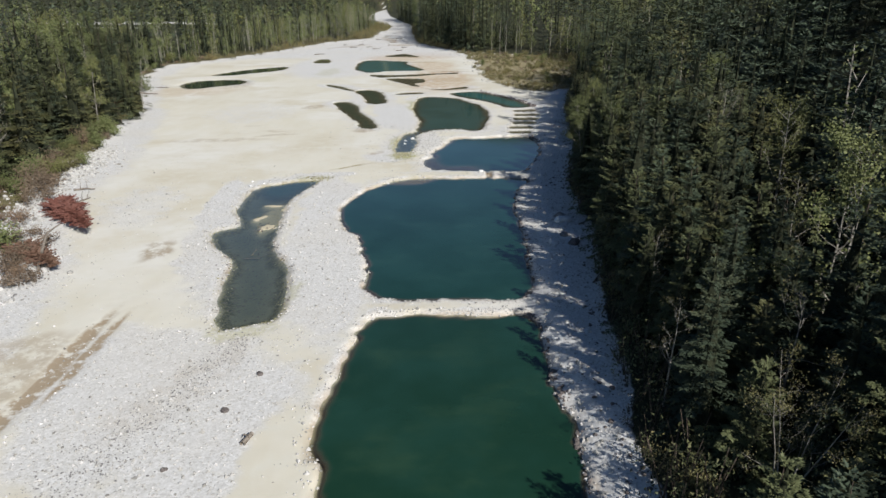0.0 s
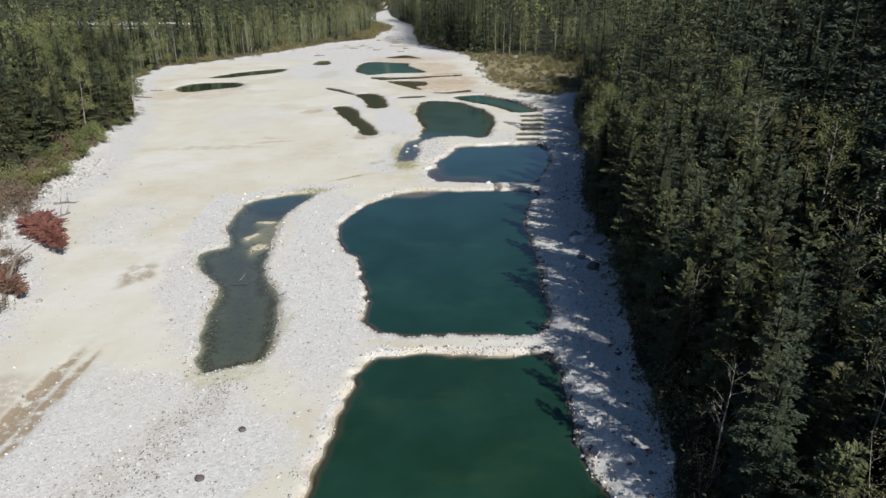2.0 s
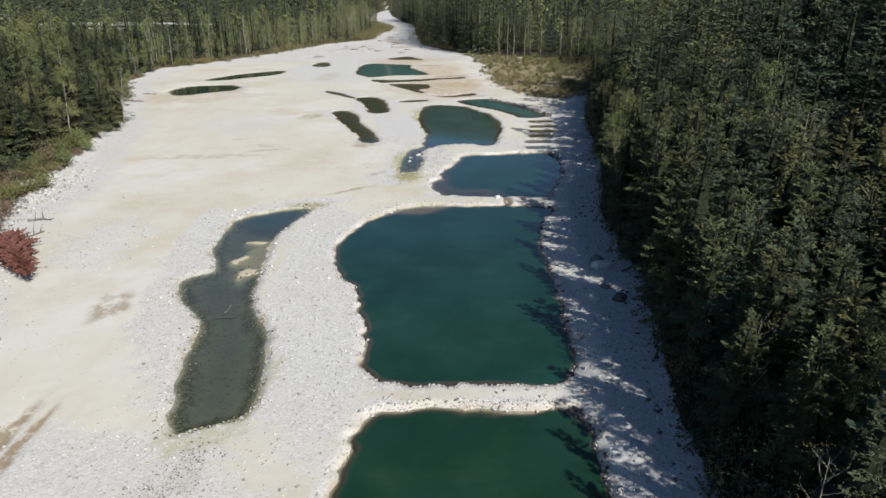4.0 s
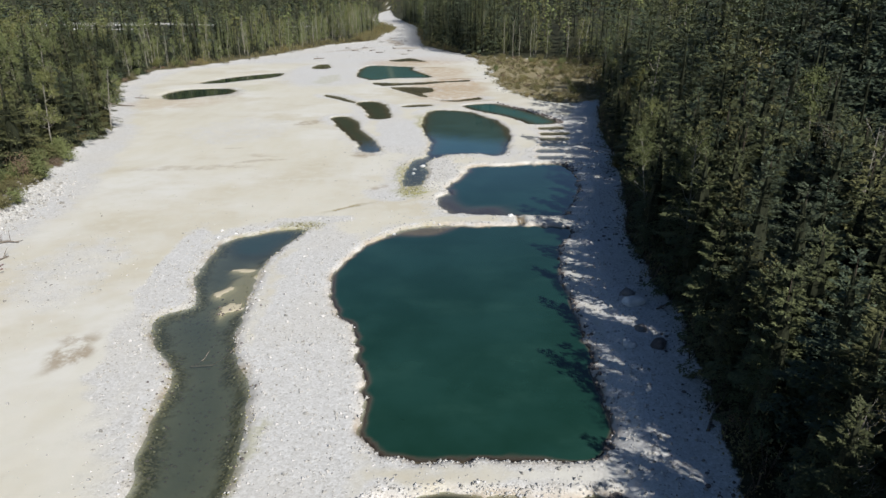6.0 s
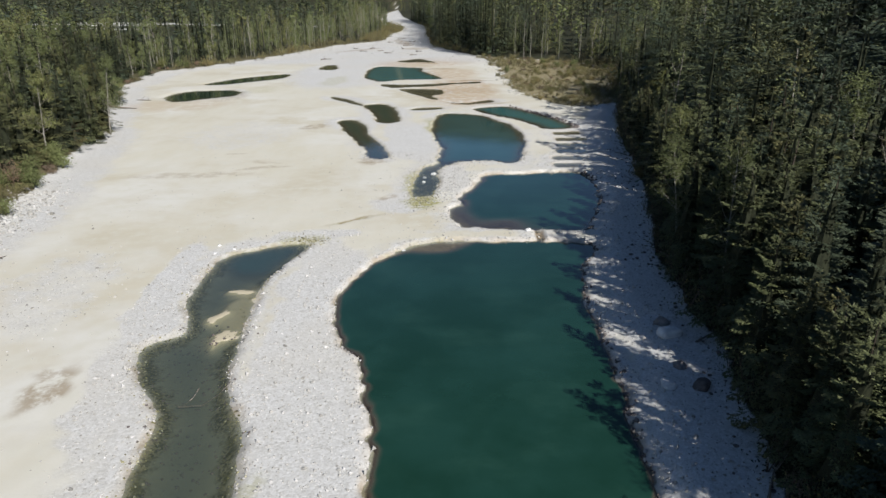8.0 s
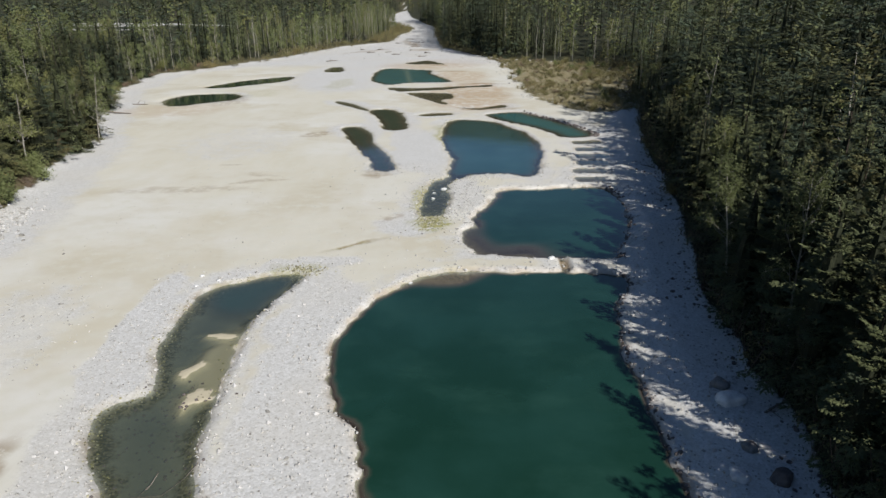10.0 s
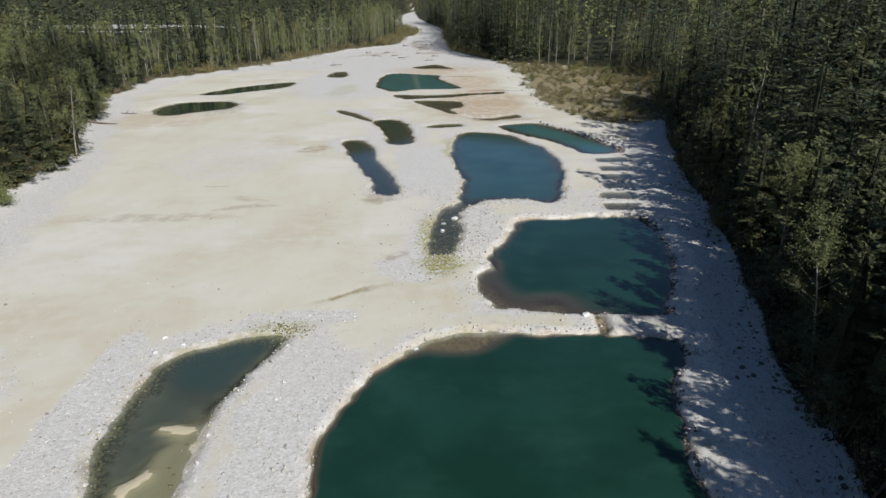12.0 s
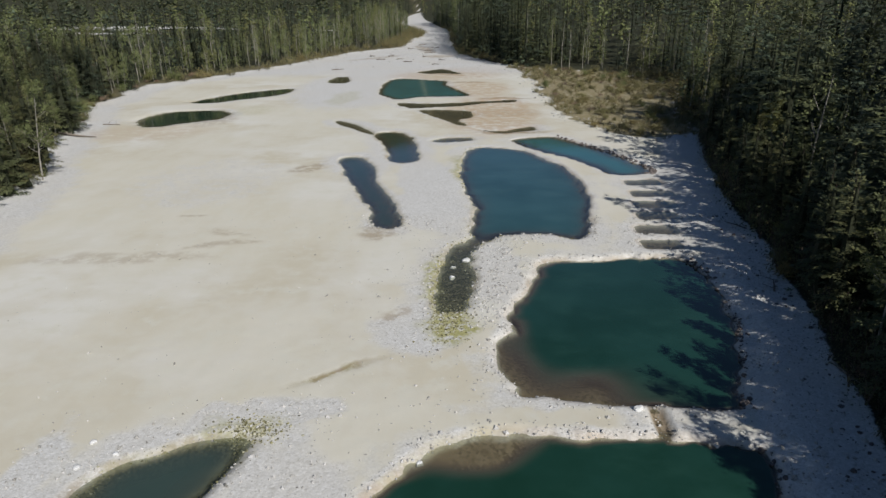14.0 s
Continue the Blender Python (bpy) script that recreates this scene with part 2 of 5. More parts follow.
def smooth(v, lo, hi):
    k = np.clip((v - lo) / (hi - lo), 0, 1)
    return k * k * (3 - 2 * k)


def ring(points, steps=5):
    """A closed Catmull-Rom curve through the points."""
    p = np.array(points, float)
    a, b, c, d = np.roll(p, 1, 0), p, np.roll(p, -1, 0), np.roll(p, -2, 0)
    out = []
    for k in range(steps):
        s = k / steps
        out.append(0.5 * (2 * b + (c - a) * s + (2 * a - 5 * b + 4 * c - d) * s * s + (3 * b - a - 3 * c + d) * s ** 3))
    return np.stack(out, 1).reshape(-1, 2)


def inside_distance(poly, x, y):
    """Distance to the outline, positive inside."""
    best, odd = np.full(x.shape, 1e9), np.zeros(x.shape, bool)
    for (x0, y0), (x1, y1) in zip(poly, np.roll(poly, -1, 0)):
        dx, dy = x1 - x0, y1 - y0
        k = np.clip(((x - x0) * dx + (y - y0) * dy) / (dx * dx + dy * dy + 1e-9), 0, 1)
        best = np.minimum(best, (x - x0 - k * dx) ** 2 + (y - y0 - k * dy) ** 2)
        if y0 != y1:
            odd ^= ((y0 > y) != (y1 > y)) & (x < dx * (y - y0) / dy + x0)
    return np.where(odd, 1, -1) * np.sqrt(best)


LEVEL = -0.30


class Pool:
    def __init__(self, label, depth, shore, bank, points):
        self.label, self.depth, self.shore, self.bank, self.poly = label, depth, shore, bank, ring(points)
        self.level = LEVEL + (0.2 if "trench" in label else 0.0 if self.poly[:, 1].mean() < 130 else 0.15)

    def distance(self, x, y):
        out = np.full(x.shape, -50.0)
        lo, hi = self.poly.min(0) - 9, self.poly.max(0) + 9
        m = (x > lo[0]) & (x < hi[0]) & (y > lo[1]) & (y < hi[1])
        if m.any():
            out[m] = inside_distance(self.poly, x[m], y[m])
        return out


def slot(y, x0, x1):
    return Pool("narrow dark trench of standing water cut in the gravel", 0.5, 0.5, 0.5,
                [(x0, y - 1.5), ((x0 + x1) / 2, y - 1.6), (x1, y - 1.5), (x1 + 0.4, y), (x1, y + 1.4), ((x0 + x1) / 2, y + 1.5), (x0, y + 1.4), (x0 - 0.4, y)])


POOLS = [
    Pool("deep dark green water of a dug river pool", 2.8, 0.8, 0.6,
         [(-6.4, 55.6), (-7.4, 52.8), (-8.2, 48.0), (-8.6, 43.8), (-8.9, 40.1), (-8.7, 36.4), (-7.9, 32.5), (-7.5, 25), (-6, 15), (6, 14), (8.2, 22), (8.5, 31.7), (8.6, 35.5), (8.8, 39), (8.5, 42.7), (8.2, 46.7), (8.4, 51.4), (7.9, 55.3), (4, 55.7), (0.8, 55.5), (-3, 55.7)]),
    Pool("deep teal water of a large dug river pool", 3.0, 0.8, 0.55,
         [(-5.6, 59.2), (-7.5, 60.8), (-8.2, 63.2), (-8.5, 67.2), (-9.4, 71.8), (-10.4, 76.9), (-12.2, 80.1), (-13.8, 84.9), (-13.9, 91.2), (-12.1, 96.8), (-9.2, 101.8), (-5.9, 104.6), (-0.9, 105.0), (5.5, 104.9), (12.2, 104.2), (13.4, 102.4), (11.2, 96.3), (10.0, 90.6), (9.9, 85.1), (10.1, 78.1), (9.7, 72.4), (9.2, 67.7), (9.1, 63), (7.9, 59.1), (4.9, 58.8), (1.4, 59.1), (-2.1, 59.0)]),
    Pool("blue-green water of a dug river pool with shallow margins", 2.2, 0.9, 0.55,
         [(-2.2, 111.8), (-3.0, 115.2), (-2.9, 118.0), (-1.5, 120.1), (-1.6, 124.0), (1.0, 130.5), (2.5, 135.6), (7.5, 136.7), (12.6, 137.3), (16.8, 137.4), (19.0, 133.9), (18.4, 123.7), (17.2, 118), (14.6, 111.6), (13.9, 108.8), (11.4, 108.5), (9.5, 108.6), (6.4, 108.9), (3.6, 109.1), (0.7, 109.5), (-1.6, 110)]),
    Pool("still blue water of a long pool narrowing to a stream", 1.7, 1.1, 0.5,
         [(-6.2, 192.3), (-1.8, 194.7), (5.4, 189.7), (10.1, 177.1), (11.4, 166.7), (10.8, 156.6), (8.3, 144.1), (3.3, 145.0), (-0.9, 145.0), (-3.7, 142.0), (-5.4, 137.4), (-5.4, 131.1), (-5.8, 124.5), (-7.7, 123.3), (-8.9, 124.8), (-8.8, 128.3), (-8.8, 134.1), (-7.7, 140.1), (-5.8, 143.9), (-5.2, 156.6), (-6.7, 168.3), (-7.3, 183.2)]),
    Pool("shallow clear grey-green water over a slimy stony bed", 0.6, 1.6, 0.6,
         [(-20.1, 103.9), (-24.4, 103.3), (-28.6, 100.2), (-29.3, 95.3), (-28.9, 88.7), (-26.7, 82.4), (-29.2, 79.6), (-27.7, 75.0), (-24.3, 70.2), (-23.4, 65.4), (-22.8, 61.3), (-20.6, 53.4), (-18.0, 53.9), (-15.5, 55.6), (-15.9, 61.1), (-17.2, 67.6), (-19.8, 72.7), (-21.4, 80.3), (-22.3, 93.9)]),
    Pool("narrow slot of dark still water in the gravel", 1.2, 0.8, 0.7,
         [(-29.6, 185.7), (-26.2, 186.5), (-22.7, 179.3), (-20.4, 168.4), (-16.2, 156.5), (-14.9, 149.2), (-16.2, 146.8), (-18.7, 150.3), (-19.8, 156.5), (-23.3, 165.2), (-27.3, 177.4)]),
    Pool("small dark green pool in the gravel", 1.3, 1.0, 0.7,
         [(-26.4, 209.1), (-19.7, 208.9), (-16.5, 192.4), (-15.5, 184.4), (-19.8, 183.6), (-22.2, 195.0)]),
    Pool("turquoise water of a straight dug channel", 1.5, 1.6, 0.7,
         [(2.3, 201.1), (6.6, 204.4), (11.3, 204.7), (15.0, 198.2), (19.1, 190.6), (22.0, 184.5), (23.6, 179.0), (24.0, 175.4), (21.9, 174.2), (18.2, 174.0), (16.6, 176.5), (13.4, 182.9), (10.7, 187.3), (7.6, 191.1), (4.8, 195.7)]),
    Pool("turquoise water of a far pool", 2.2, 1.8, 0.6,
         [(-34.3, 273.4), (-35.3, 298.1), (-32.1, 309.8), (-23.0, 306.3), (-14.8, 300.3), (-14.1, 290.2), (-9.8, 276.2), (-7.0, 265.9), (-13.9, 264.3), (-20.0, 263.8), (-27.2, 259.3), (-29.9, 264.0)]),
    Pool("strip of dark water in a far channel", 0.8, 1.5, 1.0, [(-26.4, 252.2), (-20.6, 251.4), (-11.3, 251.9), (-3.0, 254.8), (5.4, 256.8), (5.3, 253.2), (-3.1, 250.9), (-7.1, 247.4), (-15.1, 245.2), (-22.5, 243.9)]),
    Pool("shallow brown water of a far pool", 0.5, 2.0, 2.0, [(-19.2, 239.8), (-12.4, 239.6), (-6.3, 237.3), (-6.0, 229.0), (-8.7, 225.2), (-6.8, 218.3), (-9.4, 219.8), (-12.8, 226.6), (-15.8, 232.0)]),
    Pool("shallow brown puddle on the gravel", 0.4, 2.0, 2.0, [(-4.7, 212.9), (0.6, 211.3), (5.3, 214.8), (7.5, 216.3), (8.2, 212.6), (4.6, 210.5), (0.5, 209.0)]),
    Pool("dark water in a far hollow", 0.6, 2.0, 1.5, [(-26.9, 330.3), (-23.0, 336.7), (-17.9, 340.5), (-12.3, 329.0), (-10.1, 323.7), (-17.3, 326.2), (-23.0, 325.4)]),
    Pool("dark green pond below the far bank", 1.6, 1.2, 0.8,
         [(-87, 230), (-84.5, 238.9), (-78, 241), (-71.1, 240.6), (-67.4, 233), (-69, 227), (-75.0, 222.4), (-80.0, 217.5), (-85, 222)]),
    Pool("dark pond below the far wooded bank", 1.6, 1.2, 0.8, [(-85.5, 257.3), (-78.9, 272), (-65.5, 284.9), (-64.0, 271), (-76.3, 257.5), (-80.1, 253.9)]),
    Pool("small dark puddle on the far gravel", 0.7, 2.0, 1.2, [(-55.8, 301), (-55.4, 316), (-51.1, 314), (-49.0, 298)]),
    Pool("thin strip of water on the gravel", 0.5, 1.2, 0.8, [(-13.6, 201.2), (-11, 204), (-6.3, 204), (-6, 201.5), (-11, 199.6)]),
    Pool("thin dark runnel on the gravel", 0.4, 0.9, 0.8, [(-37, 224.6), (-32, 219), (-27, 209.6), (-27.6, 208.6), (-33, 215.5), (-37.6, 223)]),
    slot(169.0, 18.6, 23.4), slot(162.8, 18.3, 23.6), slot(157.4, 17.5, 22.6), slot(152.4, 16.8, 21.4), slot(146.7, 15.4, 19.8), slot(141.5, 14.9, 18.7),
]
RIGHT_Y = [-200, 30, 42, 51, 62, 75, 86, 97, 104, 111, 124, 148, 181, 205, 235, 286, 320, 343, 370, 415, 500, 600, 660, 700, 800, 900, 1040, 1270, 1700]
RIGHT_X = [10.6, 11.6, 12.8, 13.7, 15.3, 17.6, 18.4, 19.0, 20.6, 22.2, 24.8, 28.4, 34, 41, 45, 58, 48, 14, 0, -13, -18, -22, -27, -36, -50, -64, -78, -99, -150]
LEFT_Y = [-200, 0, 62, 82, 98, 126, 163, 191, 226, 248, 290, 322, 357, 422, 457, 603, 640, 700, 800, 850, 1040, 1270, 1700]
LEFT_X = [-40, -42, -47, -56, -62, -66, -77, -88, -101, -110, -115, -100, -87, -70, -48, -43, -50, -72, -82, -86, -98, -99, -150]


def right_bank(y):
    return np.interp(y, RIGHT_Y, RIGHT_X) + 0.8 * vnoise(y, 0 * np.asarray(y, float), 6, 3)


def left_bank(y):
    return np.interp(y, LEFT_Y, LEFT_X) + 1.6 * vnoise(y, 0 * np.asarray(y, float), 7, 4)


def blob(x, y, cx, cy, rx, ry, turn=0.0):
    """1 in the middle of an ellipse, 0 at its rim."""
    c, s = math.cos(radians(turn)), math.sin(radians(turn))
    u, v = ((x - cx) * c + (y - cy) * s) / rx, (-(x - cx) * s + (y - cy) * c) / ry
    return 1 - smooth(np.hypot(u, v), 0.55, 1.1)


def clearing_at(x, y):
    """Bare gravel showing behind the first rows of the far left-hand wood."""
    return np.maximum(blob(x, y, -300, 640, 120, 90), blob(x, y, -125, 690, 30, 50)) * smooth(vnoise(x, y, 38, 25), 0.0, 0.3)


def meadow_at(x, y):
    """The scrubby flat between the gravel and the far right-hand wood."""
    edge = np.interp(y, [190, 205, 226, 260, 322, 350], [40, 27, 17, 15, 12.5, 8]) + 2.2 * vnoise(x, y, 8, 13) + 1.0 * vnoise(x, y, 3, 14)
    return smooth(x - edge, -1.2, 1.6) * smooth(y, 196, 208) * (1 - smooth(y, 338, 360)) * (1 - smooth(x - right_bank(y), -3, 3))


def land(x, y):
    """The height of the ground, and the masks of its surface."""
    x, y = np.asarray(x, float), np.asarray(y, float)
    out_r, out_l = x - right_bank(y), left_bank(y) - x
    wood = np.maximum(smooth(out_r, -0.6, 1.4), smooth(out_l, -0.8, 2.5))
    h = 0.02 * vnoise(x, y, 9, 5) + 0.007 * vnoise(x, y, 2.7, 6) + 0.08 * vnoise(x, y, 34, 7)
    h = h + 0.62 * smooth(x - right_bank(y), -8, -4) * (y < 215) + 0.5 * smooth(out_r, -1.5, 3) + 0.9 * smooth(out_l, -2.0, 4)
    h = h + (np.clip(out_r - 14, 0, 400) * 0.10 * smooth(out_r, 10, 60) + np.clip(out_r - 30, 0, 90) * 0.46 * smooth(out_r, 26, 48) * (1 - smooth(y, 190, 270))) + np.maximum(out_l - 90, 0) * 0.02 + 590 * smooth(y, 1250, 3200) * (1 + 0.15 * smooth(-x, 50, 700))
    lump = 0.010 * vnoise(x, y, 0.9, 8) + 0.008 * vnoise(x, y, 0.45, 9)
    h = h + lump
    # low ridges of shoved gravel and the worn wheel track
    h = h - 0.12 * blob(x, y, -31.4, 46, 1.1, 12) - 0.08 * blob(x, y, -29.9, 48, 0.7, 9)
    ditch = 1 - smooth(np.abs((x + 10.9) * 0.66 - (y - 115.8)) * 0.83 + 0.4 * vnoise(x, y, 1.7, 15) + 0.25 * vnoise(x, y, 0.7, 40), 0.0, 0.5)
    ditch = ditch * smooth(x, -20.5, -18.5) * (1 - smooth(x, -12.5, -11)) * (0.3 + 0.7 * blob(x, y, -16.2, 112.3, 2.6, 4))
    h = h - 0.05 * ditch
    near, wet, shoal, silt, clear = np.full(x.shape, -50.0), np.zeros(x.shape), np.zeros(x.shape), np.zeros(x.shape), np.zeros(x.shape)
    wob = 0.32 * vnoise(x, y, 2.4, 10) + 0.30 * vnoise(x, y, 1.05, 11)
    wob = wob + smooth(y, 130, 200) * (0.45 * vnoise(x, y, 5, 26) + 0.25 * vnoise(x, y, 2, 27))
    for p in POOLS:
        d = p.distance(x, y) + wob * (0.4 if "trench" in p.label else min(1, p.depth))
        bed = p.level - p.depth * (1 - np.exp(-np.maximum(d, 0) / (p.shore * (1 - 0.7 * smooth(x, 3, 7) * (y < 140))))) - 0.12 * np.minimum(np.maximum(d, 0), 1)
        if p.label.startswith("shallow clear"):
            bed = np.where(d > 0, bed - np.minimum(d, 1) * 0.5 * blob(x, y, -23.5, 99.5, 5.5, 5), bed)
            sx, sy = x + 0.7 * vnoise(x, y, 1.6, 20) + 0.4 * vnoise(x, y, 0.7, 21), y + 1.0 * vnoise(x, y, 2.0, 22)
            rise = np.maximum.reduce([blob(sx, sy, -24.6, 85.2, 1.3, 2.6, -15), blob(sx, sy, -24.4, 91.2, 1.9, 1.5), blob(sx, sy, -21.9, 88.6, 0.9, 2.2), blob(sx, sy, -22.9, 81.0, 0.9, 2.2), blob(sx, sy, -23.2, 86.5, 2.6, 8.0, 3) * 0.75])
            bed = np.where(d > 0, bed + rise * np.maximum(LEVEL + 0.02 - bed, 0), bed)
            shoal = np.where(d > -0.5, np.maximum(shoal, rise), shoal)
            silt, clear = np.maximum(silt, smooth(d, 0.0, 2.4)), np.maximum(clear, smooth(d, -1.5, -0.5))
        if p.label.startswith("deep teal"):
            rise = 0.90 * np.exp(-((x + 5.0) / 5.5) ** 2 - ((y - 104.5) / 4.2) ** 2 + 0.5 * vnoise(x, y, 4, 23))
            rise = np.minimum(rise, 0.97)
            bed = np.where(d > 0, bed + rise * np.maximum(LEVEL - 0.15 - bed, 0), bed)
        if p.label.startswith("blue-green"):
            rise = np.minimum(0.74 * np.exp(-((x - 5) / 8.5) ** 2 - ((y - 109.5) / 5.5) ** 2 + 0.5 * vnoise(x, y, 4, 24)) + 0.6 * np.exp(-((x + 2.0) / 2.2) ** 2 - ((y - 115) / 5.5) ** 2), 0.94)
            bed = np.where(d > 0, bed + rise * np.maximum(LEVEL - 0.2 - bed, 0), bed)
        if p.label.startswith("still blue"):
            tail = 1 - smooth(y + 1.5 * vnoise(x, y, 4, 30), 137, 148)
            clear = np.maximum(clear, tail * smooth(d, -1.5, -0.5))
            bed = np.where(d > 0, bed + tail * 0.93 * np.maximum(p.level - 0.10 + 0.9 * lump - bed, 0), bed)
        side = p.level + np.minimum(-d / p.bank, 1) * (-p.level + 0.02 + lump * 9) + np.maximum(-d - p.bank, 0) * 0.35
        h = np.where(d > 0, np.minimum(h, bed), np.where(d > -9, np.minimum(h, side), h))
        near = np.maximum(near, d)
        wet = np.maximum.reduce([wet, 0.22 * smooth(d + 0.3 * vnoise(x, y, 1.5, 31), -0.5, -0.1), smooth(d, -0.15, 0.5)])
    # the gap in the upper dam
    gap = blob(x, y, 7.75, 106.7, 0.75, 2.6)
    h = np.where(gap > 0, h + gap * np.minimum(LEVEL - 0.12 - h, 0), h)
    wet = np.maximum(wet, smooth(gap, 0.3, 0.7))
    wx, wy = x + 1.3 * vnoise(x, y, 4, 16) + 0.5 * vnoise(x, y, 1.3, 17), y + 1.8 * vnoise(x, y, 5, 18) + 0.7 * vnoise(x, y, 1.5, 19)
    coarse = np.maximum(smooth(near, -6, -1.0) * (0.45 + 0.4 * vnoise(x, y, 13, 12)), smooth(x - right_bank(y), -9, -5) * 0.95)
    coarse = np.maximum.reduce([coarse, blob(wx, wy, -14.0, 78, 6.5, 34, 8), blob(wx, wy, -21, 42, 12, 16, 30) * 0.8, blob(wx, wy, -30.5, 84, 3.0, 26, 8),
                                smooth(out_l, -13, -4) * 0.8, blob(wx, wy, -12, 165, 6, 28, 10) * 0.9, blob(wx, wy, -3.5, 133, 4.5, 10) * 0.95,
                                blob(wx, wy, -42, 290, 26, 60) * 0.8, smooth(y, 300, 340) * 0.8, blob(wx, wy, -20, 106.5, 7, 3.5, 25) * 0.9, blob(wx, wy, -44, 92, 7, 13, 15) * 0.45,
                                blob(wx, wy, -10, 119, 5, 6) * 0.7, blob(wx, wy, -48, 170, 16, 20) * 0.4])
    coarse = np.maximum(coarse, smooth(near, -2.2, -0.5) * (0.62 + 0.3 * vnoise(x, y, 3, 41)))
    coarse = coarse * (1 - 0.9 * blob(wx, wy, -10.5, 34, 3.5, 9, 10)) * (1 - 0.8 * blob(wx, wy, -2, 106.8, 9, 1.6))
    mud = np.maximum.reduce([blob(0.75 * x + 0.25 * wx, y, -31.4, 45, 0.95, 13.5) * 1.7, blob(0.75 * x + 0.25 * wx, y, -29.9, 49, 0.55, 8.5) * 1.5, blob(wx, wy, -33.5, 44, 1.4, 9, -8) * 0.6, blob(wx, wy, -35.5, 47.5, 4.5, 6) * 0.55, blob(wx, wy, -33.5, 73.5, 1.6, 3.6) * 0.8,
                             blob(wx, wy, -46, 136, 13, 2.0, 4) * 0.40, blob(wx, wy, -36, 141, 6, 1.2, 25) * 0.5, blob(wx, wy, -36, 146, 3, 1.2) * 0.5, blob(wx, wy, -43, 151.6, 2.5, 0.8) * 0.7,
                             blob(wx, wy, -68, 226, 6, 9) * 0.5, blob(wx, wy, -34, 179, 3.5, 3) * 0.7, blob(wx, wy, -17.5, 145, 3, 3.5) * 0.7, blob(wx, wy, -12.8, 121.6, 1.3, 2) * 0.6, 1.1 * ditch, blob(wx, wy, -16, 321, 11, 3.0, -36) * 1.5, blob(wx, wy, -8, 296, 8, 2.4) * 1.4, blob(wx, wy, 2.5, 259, 9, 1.6) * 1.5, blob(wx, wy, 3, 209.5, 8.5, 1.5, 8) * 1.5, blob(wx, wy, 3, 235, 10, 7) * 0.5, blob(wx, wy, -33, 450, 5, 30, 12) * 0.9, blob(wx, wy, -22, 400, 9, 7) * 0.9, blob(wx, wy, -52, 395, 22, 4, 55) * 0.7, smooth(near, -0.8, -0.3) * (0.25 + 0.6 * vnoise(x, y, 2.6, 29)), blob(wx, wy, -19.5, 45, 2.4, 10, -22) * 0.22])
    ochre = np.maximum.reduce([blob(wx, wy, -1, 236, 14, 34), blob(wx, wy, -4, 280, 12, 22) * 0.9, blob(wx, wy, -16, 318, 22, 16) * 0.8, blob(wx, wy, -14, 320, 24, 30) * 0.4, blob(wx, wy, -78, 212, 16, 12) * 0.5, smooth(near, -1.0, -0.1) * (0.6 + 0.4 * vnoise(x, y, 3, 28)) * np.where((y < 110) & (x > -14), 0.5, 0.2)])
    algae = np.maximum.reduce([blob(wx, wy, -17.5, 53.0, 3.6, 2.6, 20) * 0.6, 1.5 * blob(wx, wy, -7.8, 120.4, 2.4, 4.2), 1.2 * blob(wx, wy, -9.4, 130, 1.2, 9), blob(wx, wy, -7.4, 177, 2.4, 12, 4),
                               blob(wx, wy, -43, 262, 5, 16) * 0.5, blob(wx, wy, -63, 240, 6, 9) * 0.35, smooth(near, -1.0, -0.1) * (x < -4) * (y > 100) * 0.35, blob(wx, wy, -15.2, 59, 1.0, 5) * 0.6, blob(wx, wy, -20.5, 105.5, 3.4, 2.0, 25) * 0.8, 0.45 * ditch])
    clearing = clearing_at(x, y)
    forest = wood * (1 - clearing)
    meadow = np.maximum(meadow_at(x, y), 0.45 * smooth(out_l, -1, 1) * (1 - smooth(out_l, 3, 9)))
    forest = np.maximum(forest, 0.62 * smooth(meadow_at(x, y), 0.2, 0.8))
    return h, dict(coarse=coarse, mud=mud, ochre=ochre, algae=algae, wet=wet, shoal=shoal, silt=silt, clear=clear, forest=forest, meadow=meadow), near


def height(x, y):
    return float(land(np.array([x]), np.array([y]))[0][0])


def spaced(*runs):
    """Stations along one axis: (start, end, step), each step growing smoothly into the next run."""
    out = [runs[0][0]]
    for lo, hi, a, b in runs:
        s = a
        while out[-1] < hi - 1e-6:
            k = (out[-1] - lo) / (hi - lo)
            s = a + (b - a) * k
            out.append(out[-1] + s)
        out[-1] = hi
    return np.array(out)


def mesh_of(name, verts, faces, materials, smooth_shade=False):
    me = bpy.data.meshes.new(name)
    verts, faces = np.asarray(verts, np.float32), np.asarray(faces, np.int32)
    me.vertices.add(len(verts)), me.vertices.foreach_set("co", verts.ravel())
    n = faces.shape[1]
    me.loops.add(faces.size), me.loops.foreach_set("vertex_index", faces.ravel())
    me.polygons.add(len(faces)), me.polygons.foreach_set("loop_start", np.arange(0, faces.size, n, dtype=np.int32))
    me.polygons.foreach_set("use_smooth", np.full(len(faces), smooth_shade))
    for m in materials:
        me.materials.append(m)
    me.update(calc_edges=True)
    return me


def add_attribute(me, name, values):
    a = me.attributes.new(name, "FLOAT", "POINT")
    a.data.foreach_set("value", np.asarray(values, np.float32))


def grid_faces(nx, ny):
    i = np.arange(nx * ny).reshape(ny, nx)
    return np.stack([i[:-1, :-1], i[:-1, 1:], i[1:, 1:], i[1:, :-1]], -1).reshape(-1, 4)


